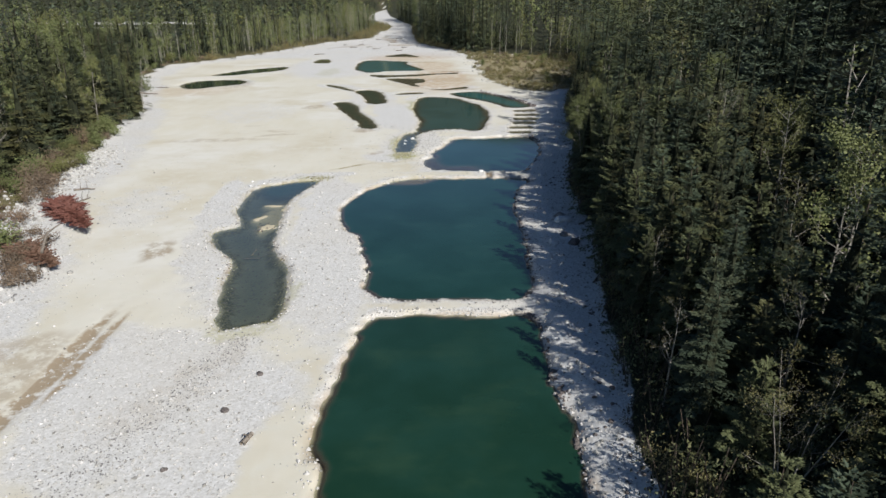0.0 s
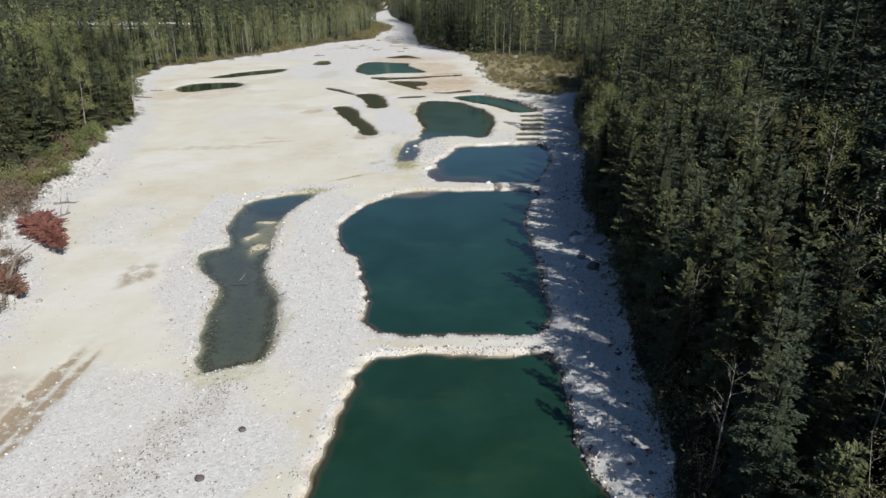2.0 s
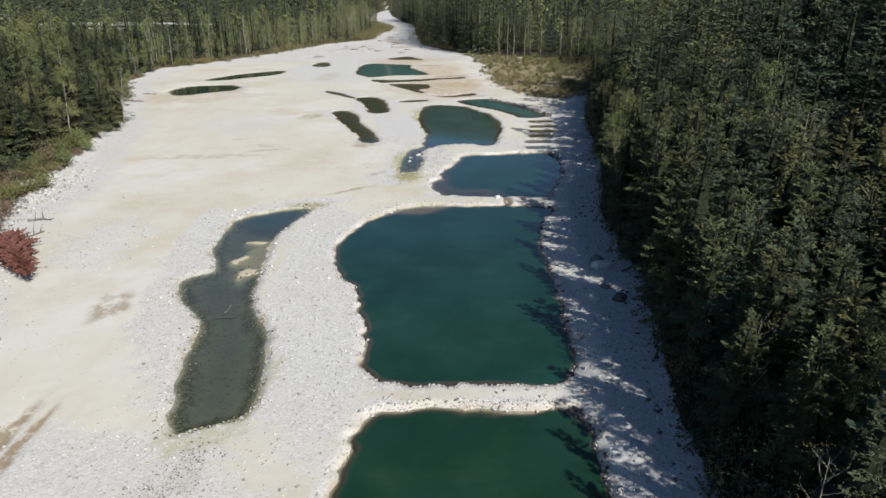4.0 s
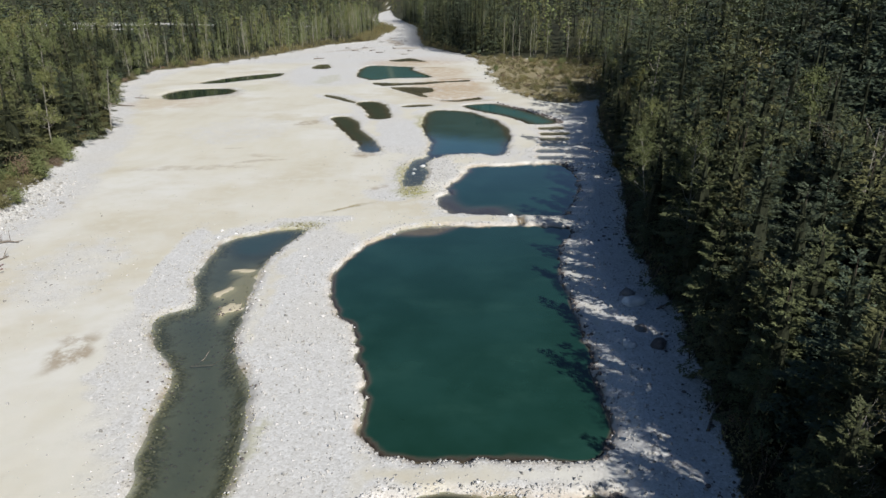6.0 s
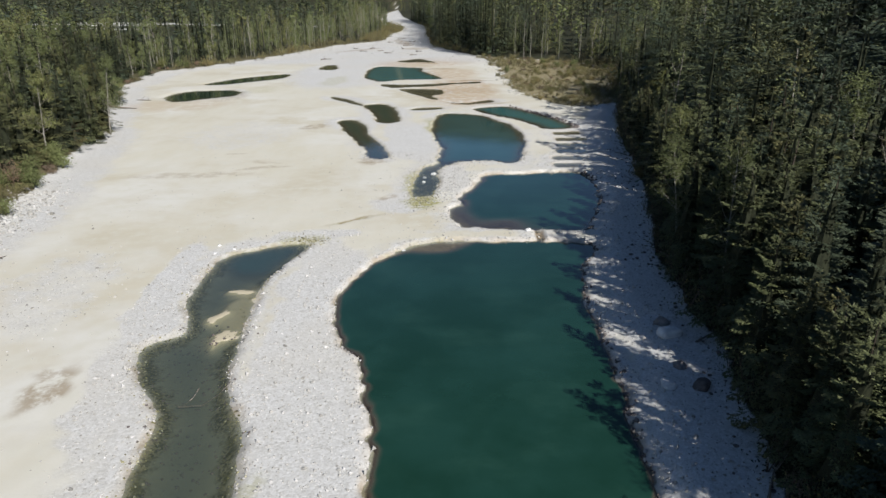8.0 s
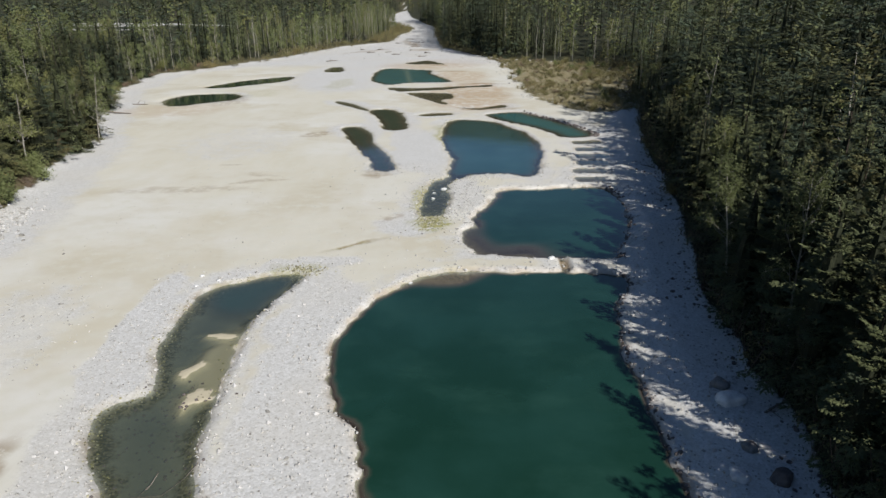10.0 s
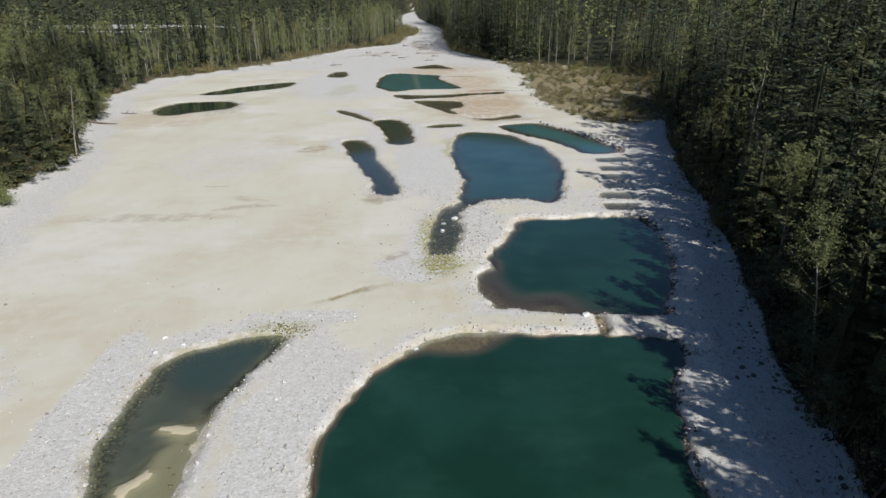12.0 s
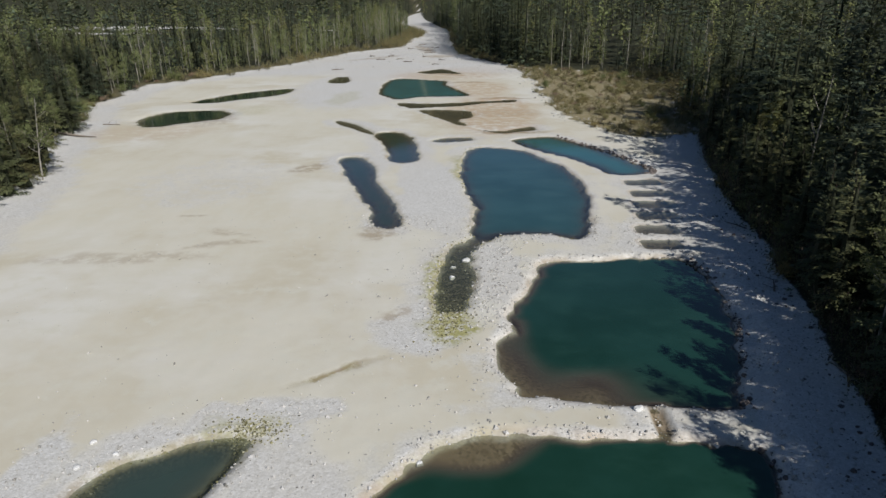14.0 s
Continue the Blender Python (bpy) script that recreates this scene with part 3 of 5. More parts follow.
def build_ground():
    xs = spaced((-3000, -140, 400, 8), (-140, -60, 6, 1.0), (-60, -34, 1.0, 0.42), (-34, 21, 0.37, 0.37), (21, 48, 0.4, 2.0), (48, 160, 2.5, 12), (160, 3000, 15, 400))
    ys = spaced((-600, 0, 150, 6), (0, 26, 5, 0.4), (26, 112, 0.37, 0.37), (112, 215, 0.4, 0.85), (215, 360, 0.8, 2.2), (360, 900, 2.5, 14), (900, 4000, 20, 400))
    x, y = np.meshgrid(xs, ys)
    h, masks, _ = land(x.ravel(), y.ravel())
    me = mesh_of("ground", np.stack([x.ravel(), y.ravel(), h], 1), grid_faces(len(xs), len(ys)), [GROUND], True)
    for k, v in masks.items():
        add_attribute(me, k, v)
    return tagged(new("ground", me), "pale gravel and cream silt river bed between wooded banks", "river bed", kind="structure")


def build_water(pool):
    lo, hi = pool.poly.min(0) - 1.5, pool.poly.max(0) + 1.5
    step = 0.5 if hi[1] < 140 else 0.8
    xs, ys = np.arange(lo[0], hi[0] + step, step), np.arange(lo[1], hi[1] + step, step)
    x, y = np.meshgrid(xs, ys)
    x, y = x.ravel(), y.ravel()
    keep = pool.distance(x, y) > -1.2
    f = grid_faces(len(xs), len(ys))
    f = f[keep[f].all(1)]
    used = np.unique(f)
    back = np.full(len(x), -1)
    back[used] = np.arange(len(used))
    x, y = x[used], y[used]
    h, _, _ = land(x, y)
    me = mesh_of("water", np.stack([x, y, np.full(len(x), pool.level)], 1), back[f], [TURQUOISE_WATER if "turquoise" in pool.label else BLUE_WATER if "blue water" in pool.label else TEAL_WATER if "teal" in pool.label or "blue-green" in pool.label else CLEAR_WATER if "shallow clear" in pool.label else GREEN_WATER], True)
    add_attribute(me, "depth", pool.level - h)
    return tagged(new("water", me), pool.label, "water", "river pools", "structure")


build_ground()
for pool in POOLS:
    build_water(pool)


# ---------------------------------------------------------------- trees
class Shape:
    """Triangles gathered in lists of arrays."""

    def __init__(self):
        self.v, self.f, self.mat, self.n = [], [], [], 0

    def add(self, v, f, mat=0):
        self.v.append(np.asarray(v, float)), self.f.append(np.asarray(f, int) + self.n), self.mat.append(np.full(len(f), mat))
        self.n += len(v)

    def tube(self, path, radii, sides=6, mat=0):
        path, v = np.asarray(path, float), []
        a = np.linspace(0, 2 * np.pi, sides, endpoint=False)
        for k, (p, r) in enumerate(zip(path, radii)):
            d = path[min(k + 1, len(path) - 1)] - path[max(k - 1, 0)]
            d = d / (np.linalg.norm(d) + 1e-9)
            u = np.cross(d, (0.3, 0.9, 0.2))
            u /= np.linalg.norm(u) + 1e-9
            w = np.cross(d, u)
            v.append(p + r * (np.cos(a)[:, None] * u + np.sin(a)[:, None] * w))
        f = []
        for k in range(len(path) - 1):
            for i in range(sides):
                j = (i + 1) % sides
                f += [(k * sides + i, k * sides + j, (k + 1) * sides + j), (k * sides + i, (k + 1) * sides + j, (k + 1) * sides + i)]
        self.add(np.concatenate(v), f, mat)

    def blades(self, root, way, side, length, width, mat=0):
        """Pointed sprays, one triangle each, from arrays of roots, directions and widths."""
        tip = root + way * length[:, None]
        mid = side * (width / 2)[:, None]
        back = root + way * (length * 0.25)[:, None]
        v = np.stack([back - mid, back + mid, tip], 1).reshape(-1, 3)
        self.add(v, np.arange(len(v)).reshape(-1, 3), mat)

    def mesh(self, name, materials, smooth_shade=False):
        me = mesh_of(name, np.concatenate(self.v), np.concatenate(self.f), materials, smooth_shade)
        if len(materials) > 1:
            me.polygons.foreach_set("material_index", np.concatenate(self.mat).astype(np.int32))
        return me


def unit(v):
    return v / (np.linalg.norm(v, axis=-1, keepdims=True) + 1e-9)


def fine_crown(rng, tall, reach, base, step=0.95, per=6, gap=0.2, layers=2, core=0.45, wide=1.0):
    """Whorls of drooping fronds, each a spine with pointed side twigs, in one or two layers round an inner mass."""
    s = Shape()
    z, turn = base * tall, rng.rand() * 6.283
    up = np.array([0, 0, 1.0])
    while z < tall * 0.975:
        k = (z - base * tall) / (tall * (1 - base))
        span = reach * (min(1.0, k * 4 + 0.7)) * (1 - k ** 1.25) ** 0.85 + 0.2
        count = max(3, round(per * (0.75 + 0.35 * (1 - k))))
        turn += 1.1
        for b in range(count):
            a = turn + 6.283 * b / count + rng.normal(0, 0.22)
            ln = span * rng.uniform(0.72, 1.15)
            out, side = np.array([np.cos(a), np.sin(a), 0]), np.array([-np.sin(a), np.cos(a), 0])
            rise, droop = rng.uniform(-0.05, 0.18) + 0.6 * k, rng.uniform(0.35, 0.6) * (1 - 0.7 * k)
            z0 = z + rng.uniform(-0.35, 0.35) * step
            line = lambda q: out * (q * ln)[:, None] + up * (z0 + rise * ln * q - droop * ln * q * q + 0.15 * ln * np.maximum(q - 0.7, 0))[:, None]
            for layer in range(layers):
                n = max(2, int(ln * 0.88 / (gap * (1 + 0.6 * layer))))
                q = np.linspace(0.12, 1.0 - 0.22 * layer, n + 1)
                p = line(q) + rng.normal(0, 0.03, (n + 1, 3)) - up * 0.16 * layer
                fwd = unit(out + up * (rise - 2 * droop * q[:-1])[:, None])
                mid, tips = (p[:-1] + p[1:]) / 2, []
                for hand in (-1, 1):
                    twig = (0.14 + 0.24 * ln * wide) * np.sin(np.pi * np.clip(q[:-1] * 0.72 + 0.25, 0, 1)) * rng.uniform(0.45, 1.25, n)
                    d = unit(fwd * rng.uniform(0.2, 1.3, (n, 1)) + side * hand - up * rng.uniform(-0.05, 0.75, (n, 1)))
                    tips.append(mid + d * twig[:, None])
                end = p[-1:] + fwd[-1:] * 0.12 * ln
                a, t = np.arange(n), n + 1
                f = np.concatenate([np.stack([a, a + 1, t + a], 1), np.stack([a + 1, a, t + n + a], 1), [[n - 1, n, t + 2 * n]]])
                s.add(np.concatenate([p] + tips + [end]), f, 0)
        z += step * rng.uniform(0.85, 1.15) * (1 - 0.35 * k)
    # a ragged cone coloured as the crown's inner shade, also blocking light
    rings, sides = (9, 9) if gap < 0.8 else (6, 6)
    v = [(np.cos(6.283 * i / sides) * r, np.sin(6.283 * i / sides) * r, base * tall * 0.6 + (tall * 0.93 - base * tall * 0.6) * g / (rings - 1) - 0.25 * r * rng.rand())
         for g in range(rings) for i in range(sides) for r in [reach * core * (1.02 - g / (rings - 1)) ** 0.9 * rng.uniform(0.55, 1.25)]]
    f = [t for g in range(rings - 1) for i in range(sides) for a, b, c, d in [(g * sides + i, g * sides + (i + 1) % sides, (g + 1) * sides + (i + 1) % sides, (g + 1) * sides + i)] for t in ((a, b, c), (a, c, d))]
    s.add(v, f, 1)
    top = np.tile([[0, 0, tall * 0.95]], (9, 1)) + rng.uniform(0, 1, (9, 1)) * np.array([0, 0, 0.04 * tall])
    s.blades(top, unit(np.array([0, 0, 1.0]) + rng.normal(0, 0.45, (9, 3))), unit(rng.normal(0, 1, (9, 3))), np.full(9, 0.03 * tall), np.full(9, 0.1))
    return s


def plume_crown(rng, tall, reach, base, step=0.75, per=6, dense=26.0, size=0.32, core=0.4, least=5, rings=8, sides=8, loose=1.0):
    """Whorls of drooping boughs, each a plume of many short needle sprays, round an inner cone coloured as shade."""
    z, turn, rows = base * tall, rng.rand() * 6.283, []
    lobe = rng.rand() * 6.283
    while z < tall * 0.985:
        k = (z - base * tall) / (tall * (1 - base))
        span = reach * min(1.0, k * 3.5 + 0.72) * (1 - k ** 1.2) ** 0.9 + 0.16
        count = max(3, round(per * (0.7 + 0.4 * (1 - k))))
        turn += 1.1
        for b in range(count):
            a = turn + 6.283 * b / count + rng.normal(0, 0.3)
            if rng.rand() < 0.1:
                continue
            ln = span * rng.uniform(0.55, 1.2) * (1 + 0.16 * math.cos(a - lobe))
            rows.append((z + rng.uniform(-0.5, 0.5) * step, a, ln, rng.uniform(-0.08, 0.2) + 0.7 * k, rng.uniform(0.3, 0.65) * (1 - 0.7 * k)))
        z += step * rng.uniform(0.8, 1.2) * (1 - 0.3 * k)
    r = np.array(rows)
    r = r[np.repeat(np.arange(len(r)), np.maximum(least, (dense * r[:, 2]).astype(int)))]
    z0, a, ln, rise, droop = r.T
    n = len(r)
    out, side, up = np.stack([np.cos(a), np.sin(a), 0 * a], 1), np.stack([-np.sin(a), np.cos(a), 0 * a], 1), np.array([[0, 0, 1.0]])
    q = 0.14 + 0.86 * rng.rand(n) ** 0.7
    w = rng.uniform(-1, 1, n) * (0.06 + 0.24 * ln * np.sin(np.pi * np.clip(q * 0.76 + 0.2, 0, 1)))
    lift = z0 + rise * ln * q - droop * ln * q * q + 0.35 * ln * np.maximum(q - 0.75, 0) - 0.4 * np.abs(w) + rng.normal(0, 0.045, n)
    p = out * (q * ln)[:, None] + side * w[:, None] + up * lift[:, None]
    way = unit(out * rng.uniform(0.2, 1.1, (n, 1)) + side * (np.sign(w) * rng.uniform(0.0, 1.0, n))[:, None] + up * (0.5 * rise - droop * q + rng.normal(0.03, 0.17 * loose, n))[:, None])
    s = Shape()
    sz = size * rng.uniform(0.6, 1.4, n)
    s.blades(p, way, unit(np.cross(way, up + rng.normal(0, 0.3 * loose, (n, 3)))), sz, sz * rng.uniform(0.35, 0.6, n))
    # inner cone painted as shade; it darkens the gaps and stops leaking sun
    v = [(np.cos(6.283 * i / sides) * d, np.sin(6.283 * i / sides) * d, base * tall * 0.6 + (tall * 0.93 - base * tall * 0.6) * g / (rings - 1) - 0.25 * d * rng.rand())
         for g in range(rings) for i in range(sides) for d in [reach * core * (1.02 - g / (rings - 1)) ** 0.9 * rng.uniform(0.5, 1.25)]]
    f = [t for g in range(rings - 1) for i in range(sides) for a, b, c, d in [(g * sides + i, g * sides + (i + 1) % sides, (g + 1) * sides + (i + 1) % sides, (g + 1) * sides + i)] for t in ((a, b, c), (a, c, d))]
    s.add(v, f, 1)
    return s


def thing(name, label, category, group=""):
    return tagged(new(name), label, category, group)


def conifer(seed, tall, reach, base, leaf, label, fine=2, low=None):
    rng = np.random.RandomState(seed)
    t = thing("conifer_tree", label, "tree", "conifers of the bank forest")
    s = Shape()
    lean = rng.normal(0, 0.012, 2) * tall
    s.tube([(lean[0] * k * k, lean[1] * k * k, tall * k - 0.4 * (k == 0)) for k in (0, 0.2, 0.45, 0.7, 0.97)], np.array([1.25, 0.9, 0.65, 0.38, 0.06]) * 0.012 * tall, 7)
    for k in range(8):     # dead lower limbs
        z, a, ln = tall * rng.uniform(0.06, base + 0.12), rng.rand() * 6.283, reach * rng.uniform(0.3, 0.6)
        s.tube([(0, 0, z), (np.cos(a) * ln, np.sin(a) * ln, z - 0.12 * ln)], (0.03, 0.008), 3)
    new("trunk", s.mesh("trunk", [BARK], True)).parent = t
    base = base if low is None else low
    crown = plume_crown(rng, tall, reach, base, 0.98, 6, 39, 0.36, 0.40, 5, 8, 8, 0.75) if fine == 2 else plume_crown(rng, tall, reach, base, 1.35, 7, 19, 0.5, 0.38, 5, 6, 7, 0.45)
    new("crown", crown.mesh("crown", [leaf, INNER_SHADE])).parent = t
    return t


def limbs(s, rng, p, d, ln, r, level, ends, spread=0.5):
    """A limb that bends upward and forks; the twig ends are gathered."""
    q = [np.array(p)]
    steps = 3 if level else 2
    for _ in range(steps):
        d = unit(d + rng.normal(0, 0.13, 3) + np.array([0, 0, 0.10]))
        q.append(q[-1] + d * ln / steps)
    s.tube(q, np.linspace(r, r * 0.45, steps + 1), 5 if level > 1 else 3)
    if level == 0:
        ends.extend(q[1:])
        return
    for k in range(rng.randint(3, 5)):
        i = rng.randint(1, 4)
        limbs(s, rng, q[i], unit(d + rng.normal(0, spread, 3)), ln * rng.uniform(0.45, 0.7), r * 0.5, level - 1, ends, spread)
    ends.append(q[-1])


def broadleaf(seed, tall, leaf, label, leaves=14, size=0.17, spread=0.5, stems=1, name="poplar_tree", group="broadleaf trees of the banks", forks=1):
    rng = np.random.RandomState(seed)
    t = thing(name, label, "tree", group)
    s, ends = Shape(), []
    for _ in range(stems):
        lean = rng.normal(0, 0.05 if stems == 1 else 0.22, 2)
        path = [np.array([lean[0] * tall * k, lean[1] * tall * k, tall * k - 0.4 * (k == 0)]) + np.append(rng.normal(0, 0.006 * tall, 2) * (k > 0), 0) for k in (0, 0.25, 0.5, 0.75, 1)]
        s.tube(path, np.array([1.0, 0.8, 0.58, 0.34, 0.08]) * 0.0095 * tall / stems ** 0.3, 7)
        for k in range(int(17 / stems ** 0.5)):
            z = rng.uniform(0.3, 0.97)
            i = min(int(z * 4), 3)
            p = path[i] + (path[i + 1] - path[i]) * (z * 4 - i)
            a = rng.rand() * 6.283
            limbs(s, rng, p, unit(np.array([np.cos(a), np.sin(a), rng.uniform(0.45, 1.0)])), tall * (0.27 - 0.16 * z) * rng.uniform(0.75, 1.15), 0.0045 * tall * (1.2 - z) / forks, forks, ends, spread)
    new("trunk", s.mesh("trunk", [PALE], True)).parent = t
    if leaves:
        c = Shape()
        p = np.repeat(np.array(ends), leaves, 0)
        p = p + rng.normal(0, 0.028 * tall, p.shape) * rng.uniform(0.3, 1, (len(p), 1))
        w = unit(rng.normal(0, 1, p.shape) - np.array([0, 0, 0.3]))
        sz = size * rng.uniform(0.6, 1.5, len(p))
        c.blades(p, w, unit(np.cross(w, rng.normal(0, 1, p.shape))), sz, sz * 0.8)
        new("crown", c.mesh("crown", [leaf])).parent = t
    return t


def shrub(seed, tall, wide, leaf, label, name="willow_shrub", count=900, size=0.16, bare=0):
    rng = np.random.RandomState(seed)
    t = thing(name, label, "shrub", "scrub along the banks")
    s, ends = Shape(), []
    for k in range(9):
        a, r = rng.rand() * 6.283, wide * rng.uniform(0.2, 1)
        tip = np.array([np.cos(a) * r, np.sin(a) * r, tall * rng.uniform(0.6, 1.0)])
        mid = tip * np.array([0.35, 0.35, 0.6])
        s.tube([(0, 0, -0.15), mid, tip], (0.05, 0.03, 0.01), 3)
        ends += [mid, tip, (mid + tip) / 2]
    new("stems", s.mesh("stems", [DRIFT if bare else BARK], True)).parent = t
    c = Shape()
    p = np.array(ends)[rng.randint(0, len(ends), count)] + rng.normal(0, 1, (count, 3)) * np.array([wide, wide, tall * 0.6]) * 0.28
    p[:, 2] = np.abs(p[:, 2])
    w = unit(rng.normal(0, 1, p.shape) + np.array([0, 0, 0.5]))
    sz = size * rng.uniform(0.6, 1.6, count)
    c.blades(p, w, unit(np.cross(w, rng.normal(0, 1, p.shape))), sz * 1.5, sz * 0.6)
    new("crown", c.mesh("crown", [leaf])).parent = t
    return t


def scatter(seed, area, step, keep):
    """Jittered places in the box (x0, x1, y0, y1) that keep() accepts, from near to far."""
    rng = np.random.RandomState(seed)
    x, y = np.meshgrid(np.arange(area[0], area[1], step), np.arange(area[2], area[3], step))
    x, y = x.ravel(), y.ravel()
    x, y = x + rng.uniform(-0.42, 0.42, x.shape) * step, y + rng.uniform(-0.42, 0.42, x.shape) * step
    m = keep(x, y)
    x, y = x[m], y[m]
    o = np.argsort(y)
    return x[o], y[o], rng


PLACED = set()


def plant(kinds, xs, ys, rng, weights, low=0.8, high=1.15, size=None):
    """Copies of the kinds at the places; the first of each kind is used itself."""
    h, _, _ = land(xs, ys)
    for x, y, z in zip(xs, ys, h):
        k = rng.choice(len(kinds), p=np.array(weights) / sum(weights))
        sc = rng.uniform(low, high) * (size(x, y) if size else 1)
        m = pose(x, y, z - 0.1, rng.normal(0, 1.5), rng.normal(0, 1.5), rng.uniform(0, 360)) @ Matrix.Diagonal((sc * rng.uniform(0.9, 1.1), sc * rng.uniform(0.9, 1.1), sc, 1))
        if kinds[k].name in PLACED:
            copy_thing(kinds[k], m @ Matrix.Diagonal((*(1 / v for v in kinds[k].scale), 1)))
        else:
            kinds[k].matrix_basis = m
            PLACED.add(kinds[k].name)


def right_edge(x, y):
    return x - right_bank(y)


def near_right(x, y):
    d = right_edge(x, y)
    return (d > np.interp(y, [30, 42, 51, 62], [2.8, 2.3, 1.5, 1.0])) & (d < np.interp(y, [30, 60, 110, 150], [40, 32, 27, 21])) & (meadow_at(x, y) < 0.15) & (x < 16 + 0.76 * (y + 14)) & (x > 5) & (np.hypot(x - 17.5, y - 28) > 4) & (np.hypot(x - 30.5, y - 48) > 2.8)


def near_left(x, y):
    d = left_bank(y) - x
    return (d > np.interp(y, [60, 125, 150, 158, 208, 220], [4.5, 4.5, 1.2, -2.5, -2.5, 1.2])) & (d < 30) & (x > -0.74 * y - 8)


SPRUCE_LABEL, FIR_LABEL = "dense olive-green spruce with drooping boughs on the wooded bank", "dark green fir with layered boughs in the bank forest"
CONIFERS = [conifer(1, 17, 4.4, 0.06, SPRUCE, SPRUCE_LABEL), conifer(2, 19, 4.1, 0.07, FIR, FIR_LABEL), conifer(3, 15, 4.3, 0.05, SPRUCE, SPRUCE_LABEL)]
PLAINER = [conifer(6, 17, 4.1, 0.12, SPRUCE, SPRUCE_LABEL, 1), conifer(7, 19, 3.9, 0.12, FIR, FIR_LABEL, 1), conifer(8, 16, 4.0, 0.1, SPRUCE, SPRUCE_LABEL, 1)]
MIXED = [conifer(16, 17, 4.2, 0.05, FIR, FIR_LABEL, 1), conifer(17, 19, 4.0, 0.06, SPRUCE, SPRUCE_LABEL, 1), conifer(18, 15, 4.0, 0.05, SPRUCE, SPRUCE_LABEL, 1)]
POPLAR_LABEL = "yellow-green poplar with a pale trunk among conifers"
POPLARS = [broadleaf(11, 16, LEAF, POPLAR_LABEL, 50, 0.17), broadleaf(12, 18, LEAF, POPLAR_LABEL, 44, 0.17)]
ALDERS = [broadleaf(13, 14, LEAF, "slender yellow-green alder at the gravel's edge", 20, 0.27), broadleaf(14, 16, LEAF, "slender yellow-green alder at the gravel's edge", 18, 0.27)]
BIRCH = [broadleaf(21, 15, BIRCH_LEAF, "nearly leafless birch with a thin pale trunk", 3, 0.14, 0.6, 1, "birch_tree", "birches of the banks"),
         broadleaf(23, 14, BIRCH_LEAF, "nearly leafless birch with a thin pale trunk", 1, 0.14, 0.6, 1, "birch_tree", "birches of the banks")]
STEMMED = broadleaf(22, 12, BIRCH_LEAF, "many-stemmed birch with thin yellowing leaves", 5, 0.10, 0.55, 4, "birch_tree", "birches of the banks", 2)
STEMMED.matrix_basis = pose(18.3, 29.0, height(18.3, 29.0), 0, 0, 40) @ Matrix.Diagonal((0.76, 0.76, 0.70, 1))
copy_thing(BIRCH[0], pose(32, 50, height(32, 50), 0, 0, 200))


def seen_close(x, y):
    """The stretch of the wooded bank that is passed nearest."""
    return (y > 22) & (y < 108) & (right_edge(x, y) < 13)


def bank_size(x, y):
    return np.interp(right_edge(x, y), [0, 4, 12], [0.84, 0.98, 1.18]) * np.interp(y, [-12, 22, 32, 44, 66, 80, 92, 100, 112, 122, 130, 160, 185, 225], [0.48, 0.60, 0.65, 0.67, 0.75, 0.85, 0.86, 0.78, 0.80, 0.80, 0.68, 0.60, 0.60, 0.66])


xs, ys, rng = scatter(31, (12, 60, -12, 225), 3.1, lambda x, y: near_right(x, y) & seen_close(x, y))
plant(CONIFERS + POPLARS + BIRCH[:1], xs, ys, rng, (6, 4, 6, 0.5, 0.5, 0.5), 0.8, 1.12, bank_size)
xs, ys, rng = scatter(36, (12, 60, -12, 225), 3.4, lambda x, y: near_right(x, y) & ~seen_close(x, y) & (right_edge(x, y) < 8) & (y > 8) & (y < 205))
plant(PLAINER + POPLARS + BIRCH[:1], xs, ys, rng, (5, 3, 5, 0.5, 0.5, 0.4), 0.85, 1.1, bank_size)
xs, ys, rng = scatter(30, (12, 60, 26, 112), 5.2, lambda x, y: near_right(x, y) & (right_edge(x, y) >= 13) & (right_edge(x, y) < 24))
plant(PLAINER + POPLARS + BIRCH[:1], xs, ys, rng, (5, 4, 5, 1.2, 1.2, 0.7), 0.85, 1.1)
xs, ys, rng = scatter(32, (-150, -40, 40, 300), 5.0, near_left)
plant(MIXED + ALDERS + BIRCH[1:], xs, ys, rng, (5, 3, 5, 2.0, 2.0, 0.8), 0.7, 1.15, lambda x, y: 0.86 + 0.012 * (left_bank(y) - x))


# far woods: thousands of trees, each of simple boughs or leaf sprays
def far_conifer(seed, tall, reach, step=1.6, per=5, dense=3.0, size=1.1, rings=6, sides=6, least=4, base=0.08):
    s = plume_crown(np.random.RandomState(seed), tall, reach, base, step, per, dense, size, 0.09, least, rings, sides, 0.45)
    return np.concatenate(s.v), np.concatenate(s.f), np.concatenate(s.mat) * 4


